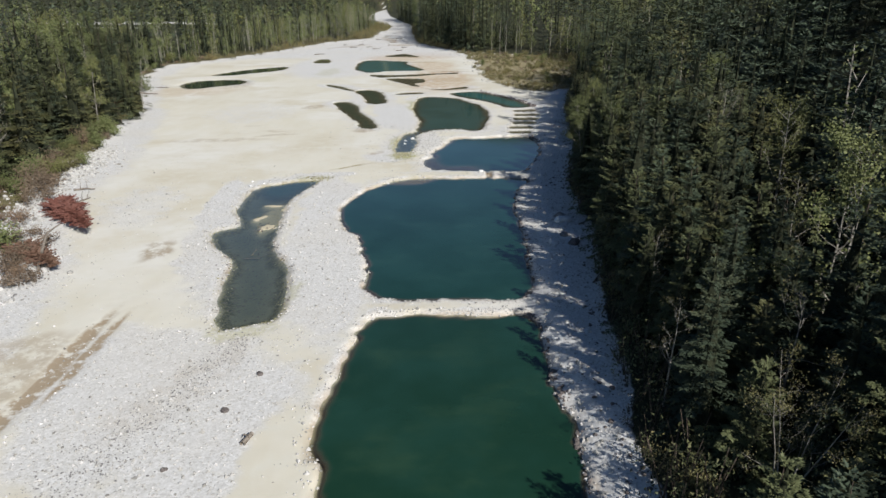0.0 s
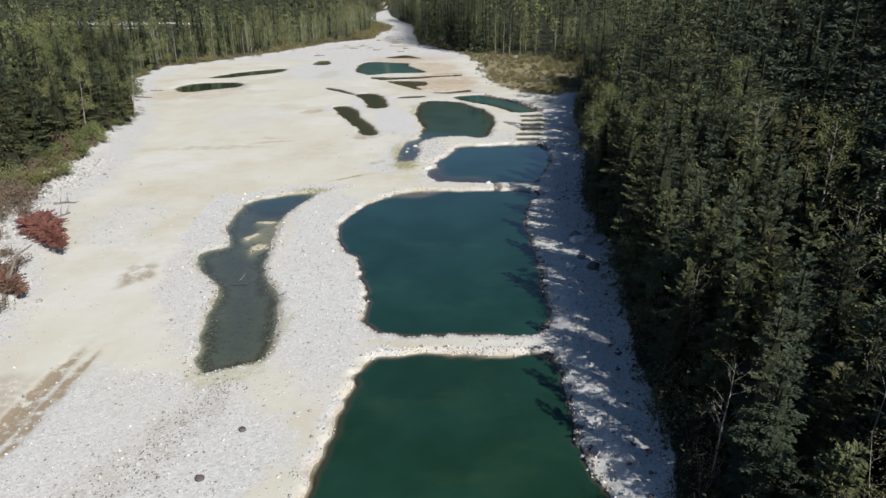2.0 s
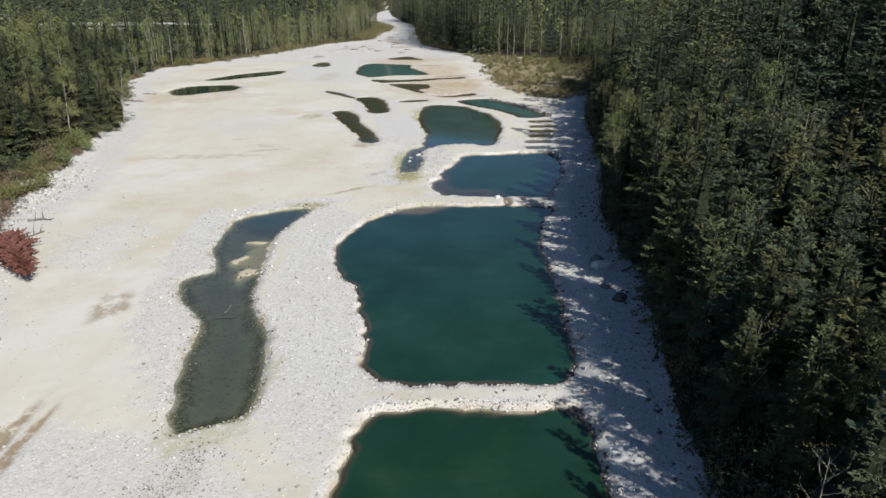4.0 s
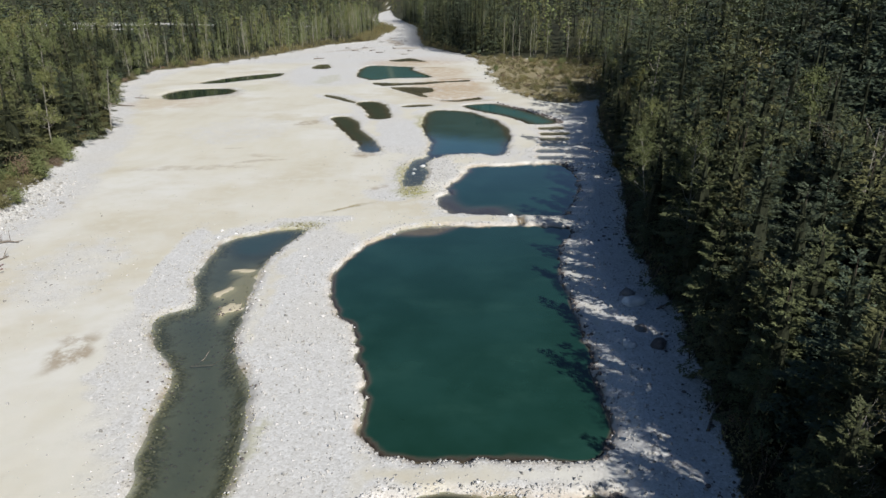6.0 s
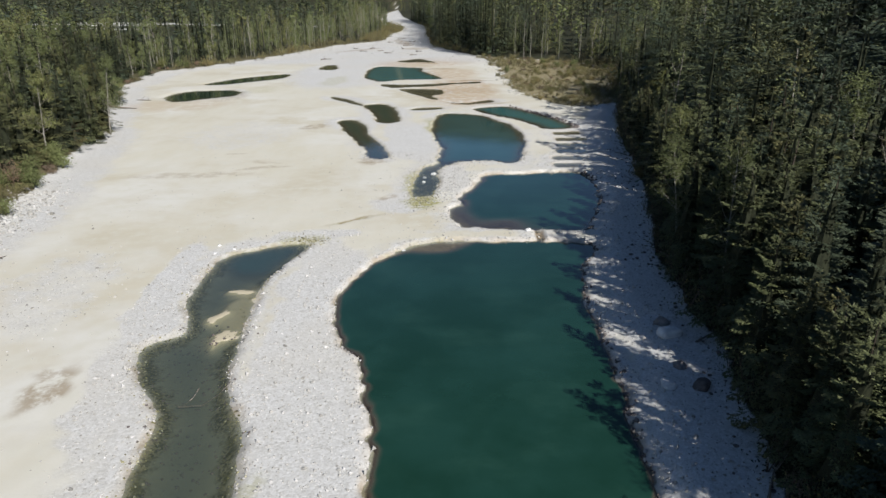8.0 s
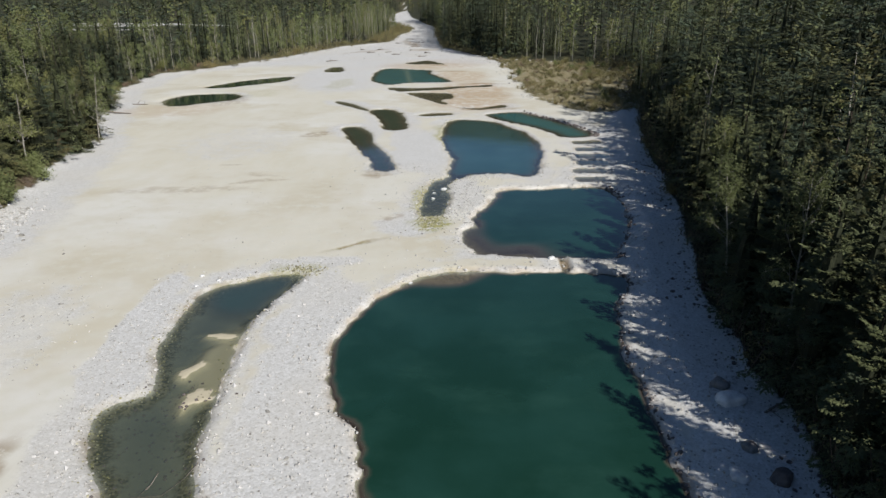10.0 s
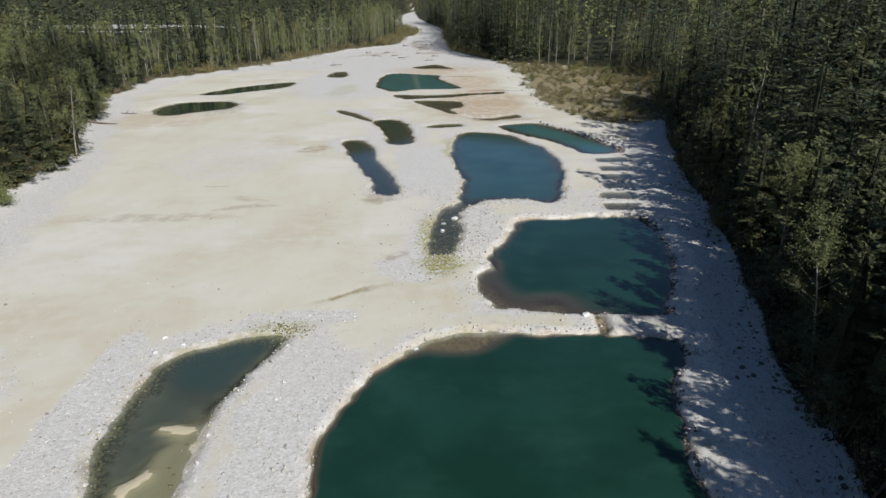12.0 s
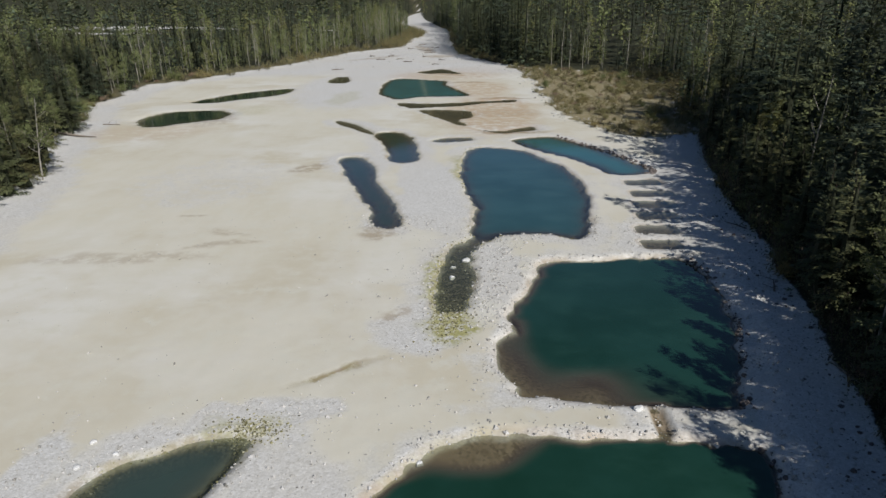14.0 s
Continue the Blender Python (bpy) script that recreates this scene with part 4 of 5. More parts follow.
def far_broadleaf(seed, tall, leaves, size, wood=5, spread=3.0):
    rng = np.random.RandomState(seed)
    s = Shape()
    s.tube([(0, 0, -0.5), (rng.normal(0, 0.3), rng.normal(0, 0.3), tall * 0.5), (rng.normal(0, 0.5), rng.normal(0, 0.5), tall)], (0.17, 0.12, 0.04), 3, wood)
    for k in range(6):
        z, a = tall * rng.uniform(0.4, 0.85), rng.rand() * 6.283
        s.tube([(0, 0, z), (np.cos(a) * 1.3, np.sin(a) * 1.3, z + 1.8)], (0.05, 0.015), 3, wood)
    heart = []
    for k in range(16):
        z, a = rng.uniform(0.12, 1.0), rng.rand() * 6.283
        r = spread * np.sin(np.pi * min(z * 0.75 + 0.2, 1)) * rng.uniform(0.2, 0.8)
        heart.append((np.cos(a) * r, np.sin(a) * r, z * tall))
    c = np.array(heart)[rng.randint(0, 16, leaves)]
    face = unit(rng.normal(0, 1, c.shape))
    p = c + face * rng.uniform(0.5, 1.0, (leaves, 1)) * np.array([0.42, 0.42, 0.6]) * spread
    face = unit(face + np.array([0, 0, 0.4]) + rng.normal(0, 0.16, c.shape))
    w = unit(np.cross(face, rng.normal(0, 1, p.shape)))
    s.blades(p, w, np.cross(face, w), np.full(leaves, size) * rng.uniform(0.6, 1.4, leaves), np.full(leaves, size * 0.7), 2)
    return np.concatenate(s.v), np.concatenate(s.f), np.concatenate(s.mat)


def far_woods(seed, label, area, step, keep, shares, low, high, forms, grow=lambda x, y: 1.0):
    xs, ys, rng = scatter(seed, area, step, keep)
    h, _, _ = land(xs, ys)
    lift = 1 + 0.2 * vnoise(xs, ys, 25, 47) + 0.14 * rng.uniform(-1, 1, len(xs))
    vs, fs, ms, tint, n = [], [], [], [], 0
    for x, y, z, up in zip(xs, ys, h, lift):
        share = np.array(shares(x, y))
        k = rng.choice(len(forms), p=share / share.sum())
        v, f, m = forms[k]
        a, sc = rng.rand() * 6.283, rng.uniform(low, high) * up * grow(x, y)
        c, sn = math.cos(a) * sc, math.sin(a) * sc
        vs.append(np.stack([v[:, 0] * c - v[:, 1] * sn + x, v[:, 0] * sn + v[:, 1] * c + y, v[:, 2] * sc + z], 1)), fs.append(f + n)
        ms.append(np.where(m == 0, k % 2, m))
        tint.append(np.full(len(v), rng.rand()))
        n += len(v)
    me = mesh_of("far_woods", np.concatenate(vs), np.concatenate(fs), [FIR, SPRUCE, LEAF, PALE, INNER_SHADE, BARK, SHRUB])
    me.polygons.foreach_set("material_index", np.concatenate(ms).astype(np.int32))
    add_attribute(me, "tint", np.concatenate(tint))
    return tagged(new("far_woods", me), label, "forest", kind="stuff")


def in_view(x, y):
    return np.abs(x + 5) < 0.80 * y + 20


def far_left(x, y):
    d = left_bank(y) - x
    cleared = clearing_at(x, y) > 0.35
    return (d > np.where((y > 425) & (y < 760), 11, 1.5)) & ((y > 298) | (d > 29)) & (d < np.where(y < 300, 75, 330)) & in_view(x, y) & ~cleared & (d < 38)


def far_right(x, y):
    d = right_edge(x, y)
    return (d > 1.5) & ((y > 222) | (d > 60)) & (d < np.where(y < 215, 100, 42)) & in_view(x, y) & (meadow_at(x, y) < 0.25)


def behind_right(x, y):
    d = right_edge(x, y)
    return (d > np.interp(y, [30, 60, 110, 150], [44, 37, 32, 21])) & (d < 70) & (y < 226) & (x < 16 + 0.76 * (y + 14)) & ((d < 38) | (np.random.RandomState(4).rand(len(x)) < 0.55))


def within_right(x, y):
    """The rest of the bank forest between its edge and the hillside."""
    d = right_edge(x, y)
    mid = (d >= np.where((y > 26) & (y < 112), 24, np.where(y < 26, 14, np.where(y < 205, 8, 0.9))))
    return near_right(x, y) & mid & (y > -12)


def beside_right(x, y):
    return (right_edge(x, y) > 9) & (right_edge(x, y) < 60) & (x > 14 + 0.74 * (y + 14))


def hill_woods(x, y):
    d_l, d_r = left_bank(y) - x, right_edge(x, y)
    cleared = clearing_at(x, y) > 0.35
    return (np.maximum(d_l, d_r) > np.where(y > 780, 2, 28)) & in_view(x, y) & (y > 150) & ~cleared & (np.maximum(d_l, d_r) < 460) & ((d_l > 0) | (y > 240))


CHEAP = [far_conifer(54, 21, 4.4, 2.4, 4, 1.0, 2.4, 4, 5, 3), far_conifer(55, 25, 4.4, 2.4, 4, 1.0, 2.4, 4, 5, 3), far_conifer(56, 18, 4.2, 2.4, 4, 1.0, 2.4, 4, 5, 3), far_broadleaf(57, 16, 60, 1.6)]
def far_bush(seed, tall, wide, leaves, size, leaf=6):
    rng = np.random.RandomState(seed)
    s = Shape()
    for k in range(4):
        a = rng.rand() * 6.283
        s.tube([(0, 0, -0.2), (np.cos(a) * wide * 0.6, np.sin(a) * wide * 0.6, tall * 0.9)], (0.05, 0.02), 3, 5)
    p = rng.normal(0, 1, (leaves, 3)) * np.array([wide * 0.45, wide * 0.45, tall * 0.28]) + np.array([0, 0, tall * 0.45])
    p[:, 2] = np.abs(p[:, 2])
    w = unit(rng.normal(0, 1, p.shape) + np.array([0, 0, 0.6]))
    s.blades(p, w, unit(np.cross(w, rng.normal(0, 1, p.shape))), size * rng.uniform(0.6, 1.4, leaves), np.full(leaves, size * 0.5), leaf)
    return np.concatenate(s.v), np.concatenate(s.f), np.concatenate(s.mat)


BUSHES = [far_bush(58, 2.2, 1.8, 150, 0.42), far_bush(59, 3.2, 2.0, 180, 0.45), far_bush(60, 1.5, 1.6, 110, 0.38)]
FAR = [far_conifer(41, 21, 4.6), far_conifer(42, 25, 5.0), far_conifer(43, 17, 4.4), far_broadleaf(44, 17, 540, 0.62, 3, 3.6), far_broadleaf(45, 20, 540, 0.62, 3, 3.8), far_broadleaf(46, 20, 80, 0.55, 3)]


NEARER = [far_conifer(47, 20, 4.6, 1.5, 6, 7.5, 0.75, 6, 6, 5, 0.25), far_conifer(48, 23, 4.8, 1.5, 6, 7.5, 0.75, 6, 6, 5, 0.25), far_conifer(49, 18, 4.4, 1.5, 6, 7.5, 0.75, 6, 6, 5, 0.25)]


def left_mix(x, y):
    dark = float(vnoise(np.array([x]), np.array([y]), 45, 48)[0])
    if left_bank(y) - x > 38 or dark > 0.45:
        return 2, 2, 2, 2, 2, 1
    return 0.4, 0.3, 0.7, 3.5, 3, 2


def right_mix(x, y):
    dark = float(vnoise(np.array([x]), np.array([y]), 45, 49)[0])
    if x < 24 or x > 120 or dark > 0.3:
        return 4, 4, 2, 0.6, 0.6, 0.2
    return 1.8, 1.2, 1.8, 2, 2, 2


far_woods(51, "mixed far woods of green alders, bare trunks and dark conifers", (-420, -30, 60, 800), 6.6, far_left, left_mix, 0.7, 1.25, FAR, lambda x, y: float(np.clip(0.60 + 0.012 * (left_bank(y) - x), 0.60, 0.95)))
far_woods(52, "dark far conifer woods with a few pale broadleaf trunks", (-60, 330, 40, 800), 7.5, far_right, right_mix, 0.75, 1.2, FAR, lambda x, y: 1.25 if x < 24 and y > 300 else 1.0)
far_woods(54, "far dark conifer forest on the rising valley sides", (-720, 560, 150, 1500), 16.5, lambda x, y: hill_woods(x, y) & (np.random.RandomState(6).rand(len(x)) < np.interp(y, [300, 700, 900], [1.0, 0.7, 0.25])), lambda x, y: (2, 2, 2, 1.4), 0.85, 1.25, CHEAP)
far_woods(53, "dark dense conifer forest climbing behind the bank trees", (30, 150, 0, 230), 6.5, behind_right, lambda x, y: (1, 0.15, 1), 1.0, 1.35, NEARER)

far_woods(58, "dense mixed spruce and poplar forest behind the bank's edge", (12, 80, -12, 228), 4.9, within_right, lambda x, y: (2, 2, 2, 0.8), 0.85, 1.08, NEARER + [far_broadleaf(50, 16, 640, 0.38, 3, 3.4)])

far_woods(55, "dark conifer forest on the near wooded bank", (12, 80, -50, 60), 6.0, beside_right, lambda x, y: (1, 1, 0.6, 0), 0.9, 1.1, CHEAP, lambda x, y: float(np.clip((x - 10) / 40, 0.45, 0.8)))

far_woods(56, "low brown and olive scrub along the foot of the far woods", (-125, 60, 205, 700), 3.0,
          lambda x, y: (((y > 300) & (np.abs(left_bank(y) - x - np.where((y > 425) & (y < 700), 6, 1.5)) < np.where((y > 425) & (y < 700), 7, 3.5))) | ((np.abs(right_edge(x, y) - 1.0) < 2.5) & (y > 330)) | ((np.abs(right_edge(x, y) - 2.0) < 4.0) & (y > 212) & (y <= 330))) & (np.random.RandomState(3).rand(len(x)) < 0.75), lambda x, y: (1, 1, 1), 0.6, 1.4, BUSHES)
far_woods(57, "low thin olive scrub and dry grass tufts on the flat", (4, 62, 198, 362), 1.9,
          lambda x, y: (meadow_at(x, y) > 0.25) & (vnoise(x, y, 9, 33) + 0.6 * vnoise(x, y, 3.5, 34) > -0.1), lambda x, y: (1, 0.5, 1.6), 0.22, 0.62, BUSHES)

# first brush form wears the shade-dark crown colour, painting the gloom under the trees
far_woods(59, "tangled brush under the edge of the bank forest, partly coloured dark as in shade", (10, 60, 14, 232), 1.35,
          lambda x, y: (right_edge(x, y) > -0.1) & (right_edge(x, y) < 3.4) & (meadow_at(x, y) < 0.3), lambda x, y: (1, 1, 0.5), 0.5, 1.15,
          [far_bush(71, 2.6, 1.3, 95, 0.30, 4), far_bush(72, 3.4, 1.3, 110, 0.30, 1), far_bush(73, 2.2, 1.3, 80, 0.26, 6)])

# ---------------------------------------------------------------- scrub
WILLOW = [shrub(61, 1.8, 1.6, SHRUB, "low yellow-brown willow scrub on the gravel bank"), shrub(62, 1.2, 1.5, SHRUB, "low yellow-brown willow scrub on the gravel bank", count=700),
          shrub(63, 2.6, 1.7, LEAF, "yellow-green willow bush at the wood's edge", count=1000, size=0.2)]
TWIGGY = shrub(64, 1.1, 1.6, TWIG, "brown leafless brush at the foot of the bank", "brush_heap", 600, 0.13, 1)
xs, ys, rng = scatter(33, (4, 60, 205, 365), 3.4, lambda x, y: (meadow_at(x, y) > 0.3) & (np.random.RandomState(7).rand(len(x)) < 0.4))
plant(WILLOW + [TWIGGY], xs, ys, rng, (4, 5, 0.7, 3.5), 0.45, 1.05)
xs, ys, rng = scatter(34, (-130, -40, 46, 330), 3.0, lambda x, y: (left_bank(y) - x > -0.3) & (left_bank(y) - x < 6.0) & (np.random.RandomState(8).rand(len(x)) < np.where(y < 140, 0.85, 0.5)) & (x > -0.75 * y - 6))
plant(WILLOW + [TWIGGY], xs, ys, rng, (2, 2, 3, 3), 0.6, 1.4)
xs, ys, rng = scatter(35, (10, 60, 10, 215), 3.4, lambda x, y: (right_edge(x, y) > 0.6) & (right_edge(x, y) < 3.5) & (np.random.RandomState(9).rand(len(x)) < 0.5))
plant(WILLOW + [TWIGGY], xs, ys, rng, (0.5, 1, 2, 2), 0.5, 1.1)


# ---------------------------------------------------------------- stones
def stone_form(seed, detail=1, rough=0.18, squash=0.65):
    bm = bmesh.new()
    bmesh.ops.create_icosphere(bm, subdivisions=detail, radius=1.0)
    rng = np.random.RandomState(seed)
    cut = [(unit(rng.normal(0, 1, 3)), rng.uniform(0.62, 0.85)) for _ in range(7)]
    for v in bm.verts:
        p = np.array(v.co)
        for n, d in cut:
            over = p @ n - d
            if over > 0:
                p = p - n * over * 0.9
        p = p * (1 + rough * noise.noise(Vector(p) * 1.7 + Vector((seed, 0, 0))))
        v.co = (p[0], p[1] * 0.85, p[2] * squash)
    bmesh.ops.triangulate(bm, faces=bm.faces)
    return bm


def boulder(x, y, size, dark, label, seed, squash=0.65):
    bm = stone_form(seed, 3, 0.22, squash)
    me = bpy.data.meshes.new("boulder")
    bm.to_mesh(me), bm.free()
    me.materials.append((PALE_ROCK, DARK_ROCK, GREY_ROCK)[dark])
    me.polygons.foreach_set("use_smooth", np.full(len(me.polygons), True))
    ob = tagged(new("boulder", me), label, "boulder", "boulders on the gravel")
    ob.matrix_basis = pose(x, y, height(x, y) + size * squash * 0.25, 0, 0, seed * 47) @ Matrix.Diagonal((size, size, size, 1))
    return ob


def pebbles():
    rng = np.random.RandomState(71)
    n = 240000
    x, y = rng.uniform(-52, 24, n), 27 + 125 * rng.rand(n) ** 1.25
    x = np.where(y > 110, rng.uniform(-50, 30, n), x)
    h, mk, near = land(x, y)
    patch = 0.5 + 0.5 * vnoise(x, y, 4, 72)
    want = (mk["coarse"] * np.where(x > 8, 0.28, 0.19) + 0.008) * (0.35 + patch) * (mk["forest"] < 0.6)
    rim = (near > -1.3) & (near < 0.12) & (h > LEVEL - 0.1)
    want = np.where(rim, np.maximum(want, 0.17), want)
    want = np.where((near > 0.12) & ~rim, 0, want)
    m = rng.rand(n) < want
    x, y, h, rim = x[m], y[m], h[m], rim[m]
    k = len(x)
    size = 0.04 + 0.05 * rng.rand(k) + 0.14 * rng.rand(k) ** 8 + np.where(rim, 0.05 * rng.rand(k), 0)
    base = np.array([(1, 0, 0), (0, 1, 0), (-1, 0, 0), (0, -1, 0), (0, 0, 0.75), (0, 0, -0.4)], float)
    face = np.array([(0, 1, 4), (1, 2, 4), (2, 3, 4), (3, 0, 4), (1, 0, 5), (2, 1, 5), (3, 2, 5), (0, 3, 5)])
    v = base[None] * rng.uniform(0.7, 1.3, (k, 6, 1)) + rng.normal(0, 0.16, (k, 6, 3))
    a = rng.rand(k) * 6.283
    c, sn = np.cos(a)[:, None], np.sin(a)[:, None]
    v = np.stack([v[..., 0] * c - v[..., 1] * sn * 0.8, v[..., 0] * sn + v[..., 1] * c * 0.8, v[..., 2]], -1) * size[:, None, None]
    v = v + np.stack([x, y, h + size * 0.2], 1)[:, None]
    me = mesh_of("pebbles", v.reshape(-1, 3), (face[None] + 6 * np.arange(k)[:, None, None]).reshape(-1, 3), [PEBBLE])
    return tagged(new("pebbles", me), "pale grey and white cobbles strewn over the gravel", "stones", kind="stuff")


def strewn(name, label, seed, x, y, size, material):
    """Angular stones of one mesh, half sunk in the ground."""
    rng = np.random.RandomState(seed)
    forms = []
    for k in range(4):
        bm = stone_form(seed + k, 1)
        forms.append((np.array([v.co for v in bm.verts]), np.array([[v.index for v in f.verts] for f in bm.faces])))
        bm.free()
    h, _, _ = land(x, y)
    vs, fs, n = [], [], 0
    for px, py, pz, sz in zip(x, y, h, size):
        v, f = forms[rng.randint(4)]
        a = rng.rand() * 6.283
        c, sn = math.cos(a) * sz, math.sin(a) * sz
        vs.append(np.stack([v[:, 0] * c - v[:, 1] * sn + px, v[:, 0] * sn + v[:, 1] * c + py, v[:, 2] * sz + pz + 0.15 * sz], 1)), fs.append(f + n)
        n += len(v)
    return tagged(new(name, mesh_of(name, np.concatenate(vs), np.concatenate(fs), [material])), label, "stones", kind="stuff")


def bank_stones():
    rng = np.random.RandomState(73)
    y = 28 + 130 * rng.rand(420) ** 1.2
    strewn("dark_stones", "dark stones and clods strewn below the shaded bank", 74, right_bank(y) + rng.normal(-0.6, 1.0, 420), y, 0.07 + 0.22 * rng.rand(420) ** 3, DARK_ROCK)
    y = 62 + 75 * rng.rand(520) ** 1.3
    strewn("white_stones", "white broken stones along the brushy bank", 75, left_bank(y) + rng.uniform(-1, 8, 520) * rng.rand(520), y, 0.07 + 0.22 * rng.rand(520) ** 3, PEBBLE)
    y = rng.uniform(200, 345, 260)
    x = np.interp(y, [190, 205, 226, 260, 322, 350], [40, 27, 17, 15, 12.5, 8]) + rng.normal(0.5, 1.8, 260)
    strewn("white_stones", "white rocks at the edge of the scrub flat", 76, x, y, 0.15 + 0.4 * rng.rand(260) ** 4, PEBBLE)
    y = rng.uniform(330, 640, 240)
    strewn("white_stones", "white boulders and drift on the far narrowing river bed", 77, left_bank(y) + (right_bank(y) - left_bank(y)) * rng.uniform(0.05, 0.95, 240), y, 0.2 + 0.5 * rng.rand(240) ** 4, PEBBLE)


def slimy_material():
    m = Mat("slimy_stones", 0.7, 0.35)
    return m.colour(m.ramp(m.island(), (0.0, (0.06, 0.055, 0.03)), (0.35, (0.16, 0.15, 0.07)), (0.7, (0.30, 0.28, 0.15)), (1.0, (0.48, 0.46, 0.36))))


SLIMY = slimy_material()


def rim_stones(name, label, seed, pools, count, low, high, material, want, shift=0.0, jitter=0.35):
    """Stones along those stretches of the pools' outlines that want(x, y, outward normal) accepts."""
    rng = np.random.RandomState(seed)
    x, y = [], []
    for p in pools:
        q = p.poly
        d = np.roll(q, -1, 0) - np.roll(q, 1, 0)
        n = np.stack([d[:, 1], -d[:, 0]], 1) / (np.linalg.norm(d, axis=1, keepdims=True) + 1e-9)
        turn = np.sign(np.sum(q[:, 0] * np.roll(q[:, 1], -1) - q[:, 1] * np.roll(q[:, 0], -1)))
        n = n * turn
        ok = np.where(want(q[:, 0], q[:, 1], n))[0]
        i = ok[rng.randint(0, len(ok), count)]
        k = rng.rand(count, 1)
        at = q[i] * (1 - k) + np.roll(q, -1, 0)[i] * k + n[i] * (shift + rng.normal(0, jitter, (count, 1)))
        x.append(at[:, 0]), y.append(at[:, 1])
    x, y = np.concatenate(x), np.concatenate(y)
    return strewn(name, label, seed + 1, x, y, low + (high - low) * rng.rand(len(x)) ** 3, material)



def bank_rubble():
    """Coarse broken rock and twigs where the scrub meets the gravel."""
    rng = np.random.RandomState(230)
    y = rng.uniform(58, 128, 1500)
    x = left_bank(y) + rng.normal(0.8, 2.2, 1500)
    strewn("white_stones", "coarse white rubble round the fallen trees", 231, x, y, 0.10 + 0.42 * rng.rand(1500) ** 2.6, PEBBLE)
    y = rng.uniform(60, 120, 260)
    strewn("grey_stones", "grey broken rocks among the bank's rubble", 233, left_bank(y) + rng.normal(0, 1.8, 260), y, 0.10 + 0.35 * rng.rand(260) ** 3, GREY_ROCK)


pebbles()
bank_stones()
bank_rubble()
BIG = [p for p in POOLS if p.depth > 2 and p.poly[:, 1].mean() < 130]
# right-hand rims only: wet stones, their dark also painting the bank's shadow edge
rim_stones("dark_stones", "dark wet stones that also draw the shadow line along the steep side of the pools", 201, BIG, 260, 0.08, 0.30, DARK_ROCK, lambda x, y, n: (n[:, 0] > 0.6) & (y > 26), 0.15, 0.22)
rim_stones("tan_stones", "tan and white broken stones along the gravel dams", 203, BIG[:2], 420, 0.04, 0.13, PEBBLE, lambda x, y, n: (np.abs(n[:, 1]) > 0.6) & (y > 50), 0.35, 0.35)
SHALLOW = [p for p in POOLS if p.label.startswith("shallow clear")]
rim_stones("slimy_stones", "olive slime-covered stones round the shallow pool", 205, SHALLOW, 1500, 0.04, 0.13, SLIMY, lambda x, y, n: x > -99, -0.25, 0.4)
rim_stones("slimy_stones", "olive slime-covered stones along the small stream", 207, [p for p in POOLS if p.label.startswith("still blue")], 900, 0.05, 0.17, SLIMY, lambda x, y, n: (y < 146) | ((n[:, 0] < -0.5) & (y > 165)), -0.2, 0.45)
rim_stones("grey_stones", "grey stones lining the dug channel", 209, [p for p in POOLS if "straight dug" in p.label], 260, 0.14, 0.42, DARK_ROCK, lambda x, y, n: n[:, 0] > 0.4, 0.25, 0.3)


def slimy_beds():
    rng = np.random.RandomState(211)
    x, y = rng.normal(-7.4, 1.1, 700), rng.normal(121.3, 2.0, 700)
    strewn("slimy_stones", "yellow-green algae-covered stones where the stream ends", 212, x, y, 0.05 + 0.1 * rng.rand(700) ** 3, SLIMY)
    x, y = rng.normal(-20.2, 1.2, 500), rng.normal(105.0, 0.8, 500)
    strewn("slimy_stones", "olive algae-covered stones at the head of the shallow pool", 214, x, y, 0.05 + 0.1 * rng.rand(500) ** 3, SLIMY)
    y = rng.uniform(56, 84, 700)
    x = np.interp(y, [56, 62, 70, 80, 84], [-18.5, -19.5, -21.5, -25, -24.5]) + rng.normal(0, 2.0, 700)
    strewn("slimy_stones", "dark slimy stones on the bed of the shallow pool", 216, x, y, 0.04 + 0.13 * rng.rand(700) ** 3, DARK_ROCK)


slimy_beds()


def gravel_streaks():
    """The grey-olive cobbles that run on from the shallow pool's end, and white cobbles beside them."""
    rng = np.random.RandomState(221)
    k = rng.rand(1500)
    y = 52.0 - 21 * k
    x = -17.2 - 6.5 * k + rng.normal(0, 1.0, 1500) * (0.8 + 1.2 * k)
    strewn("grey_stones", "grey-olive cobbles in a streak over pale gravel", 222, x, y, 0.035 + 0.07 * rng.rand(1500) ** 3, GREY_ROCK)
    k = rng.rand(900)
    y = 53.0 - 24 * k
    x = -16.5 - 5.5 * k + rng.normal(0, 3.4, 900)
    near = land(x, y)[2] < -0.4
    strewn("white_stones", "white cobbles strewn over the near gravel", 224, x[near], y[near], 0.04 + 0.10 * rng.rand(int(near.sum())) ** 3, PEBBLE)
    y = rng.uniform(120, 146, 700)
    x = np.interp(y, [120, 128, 138, 146], [-3.5, -3.6, -2.0, 2.0]) + rng.normal(0, 1.3, 700)
    near = land(x, y)[2] < -0.3
    strewn("white_stones", "white cobbles heaped between the pools", 226, x[near], y[near], 0.06 + 0.14 * rng.rand(int(near.sum())) ** 3, PEBBLE)


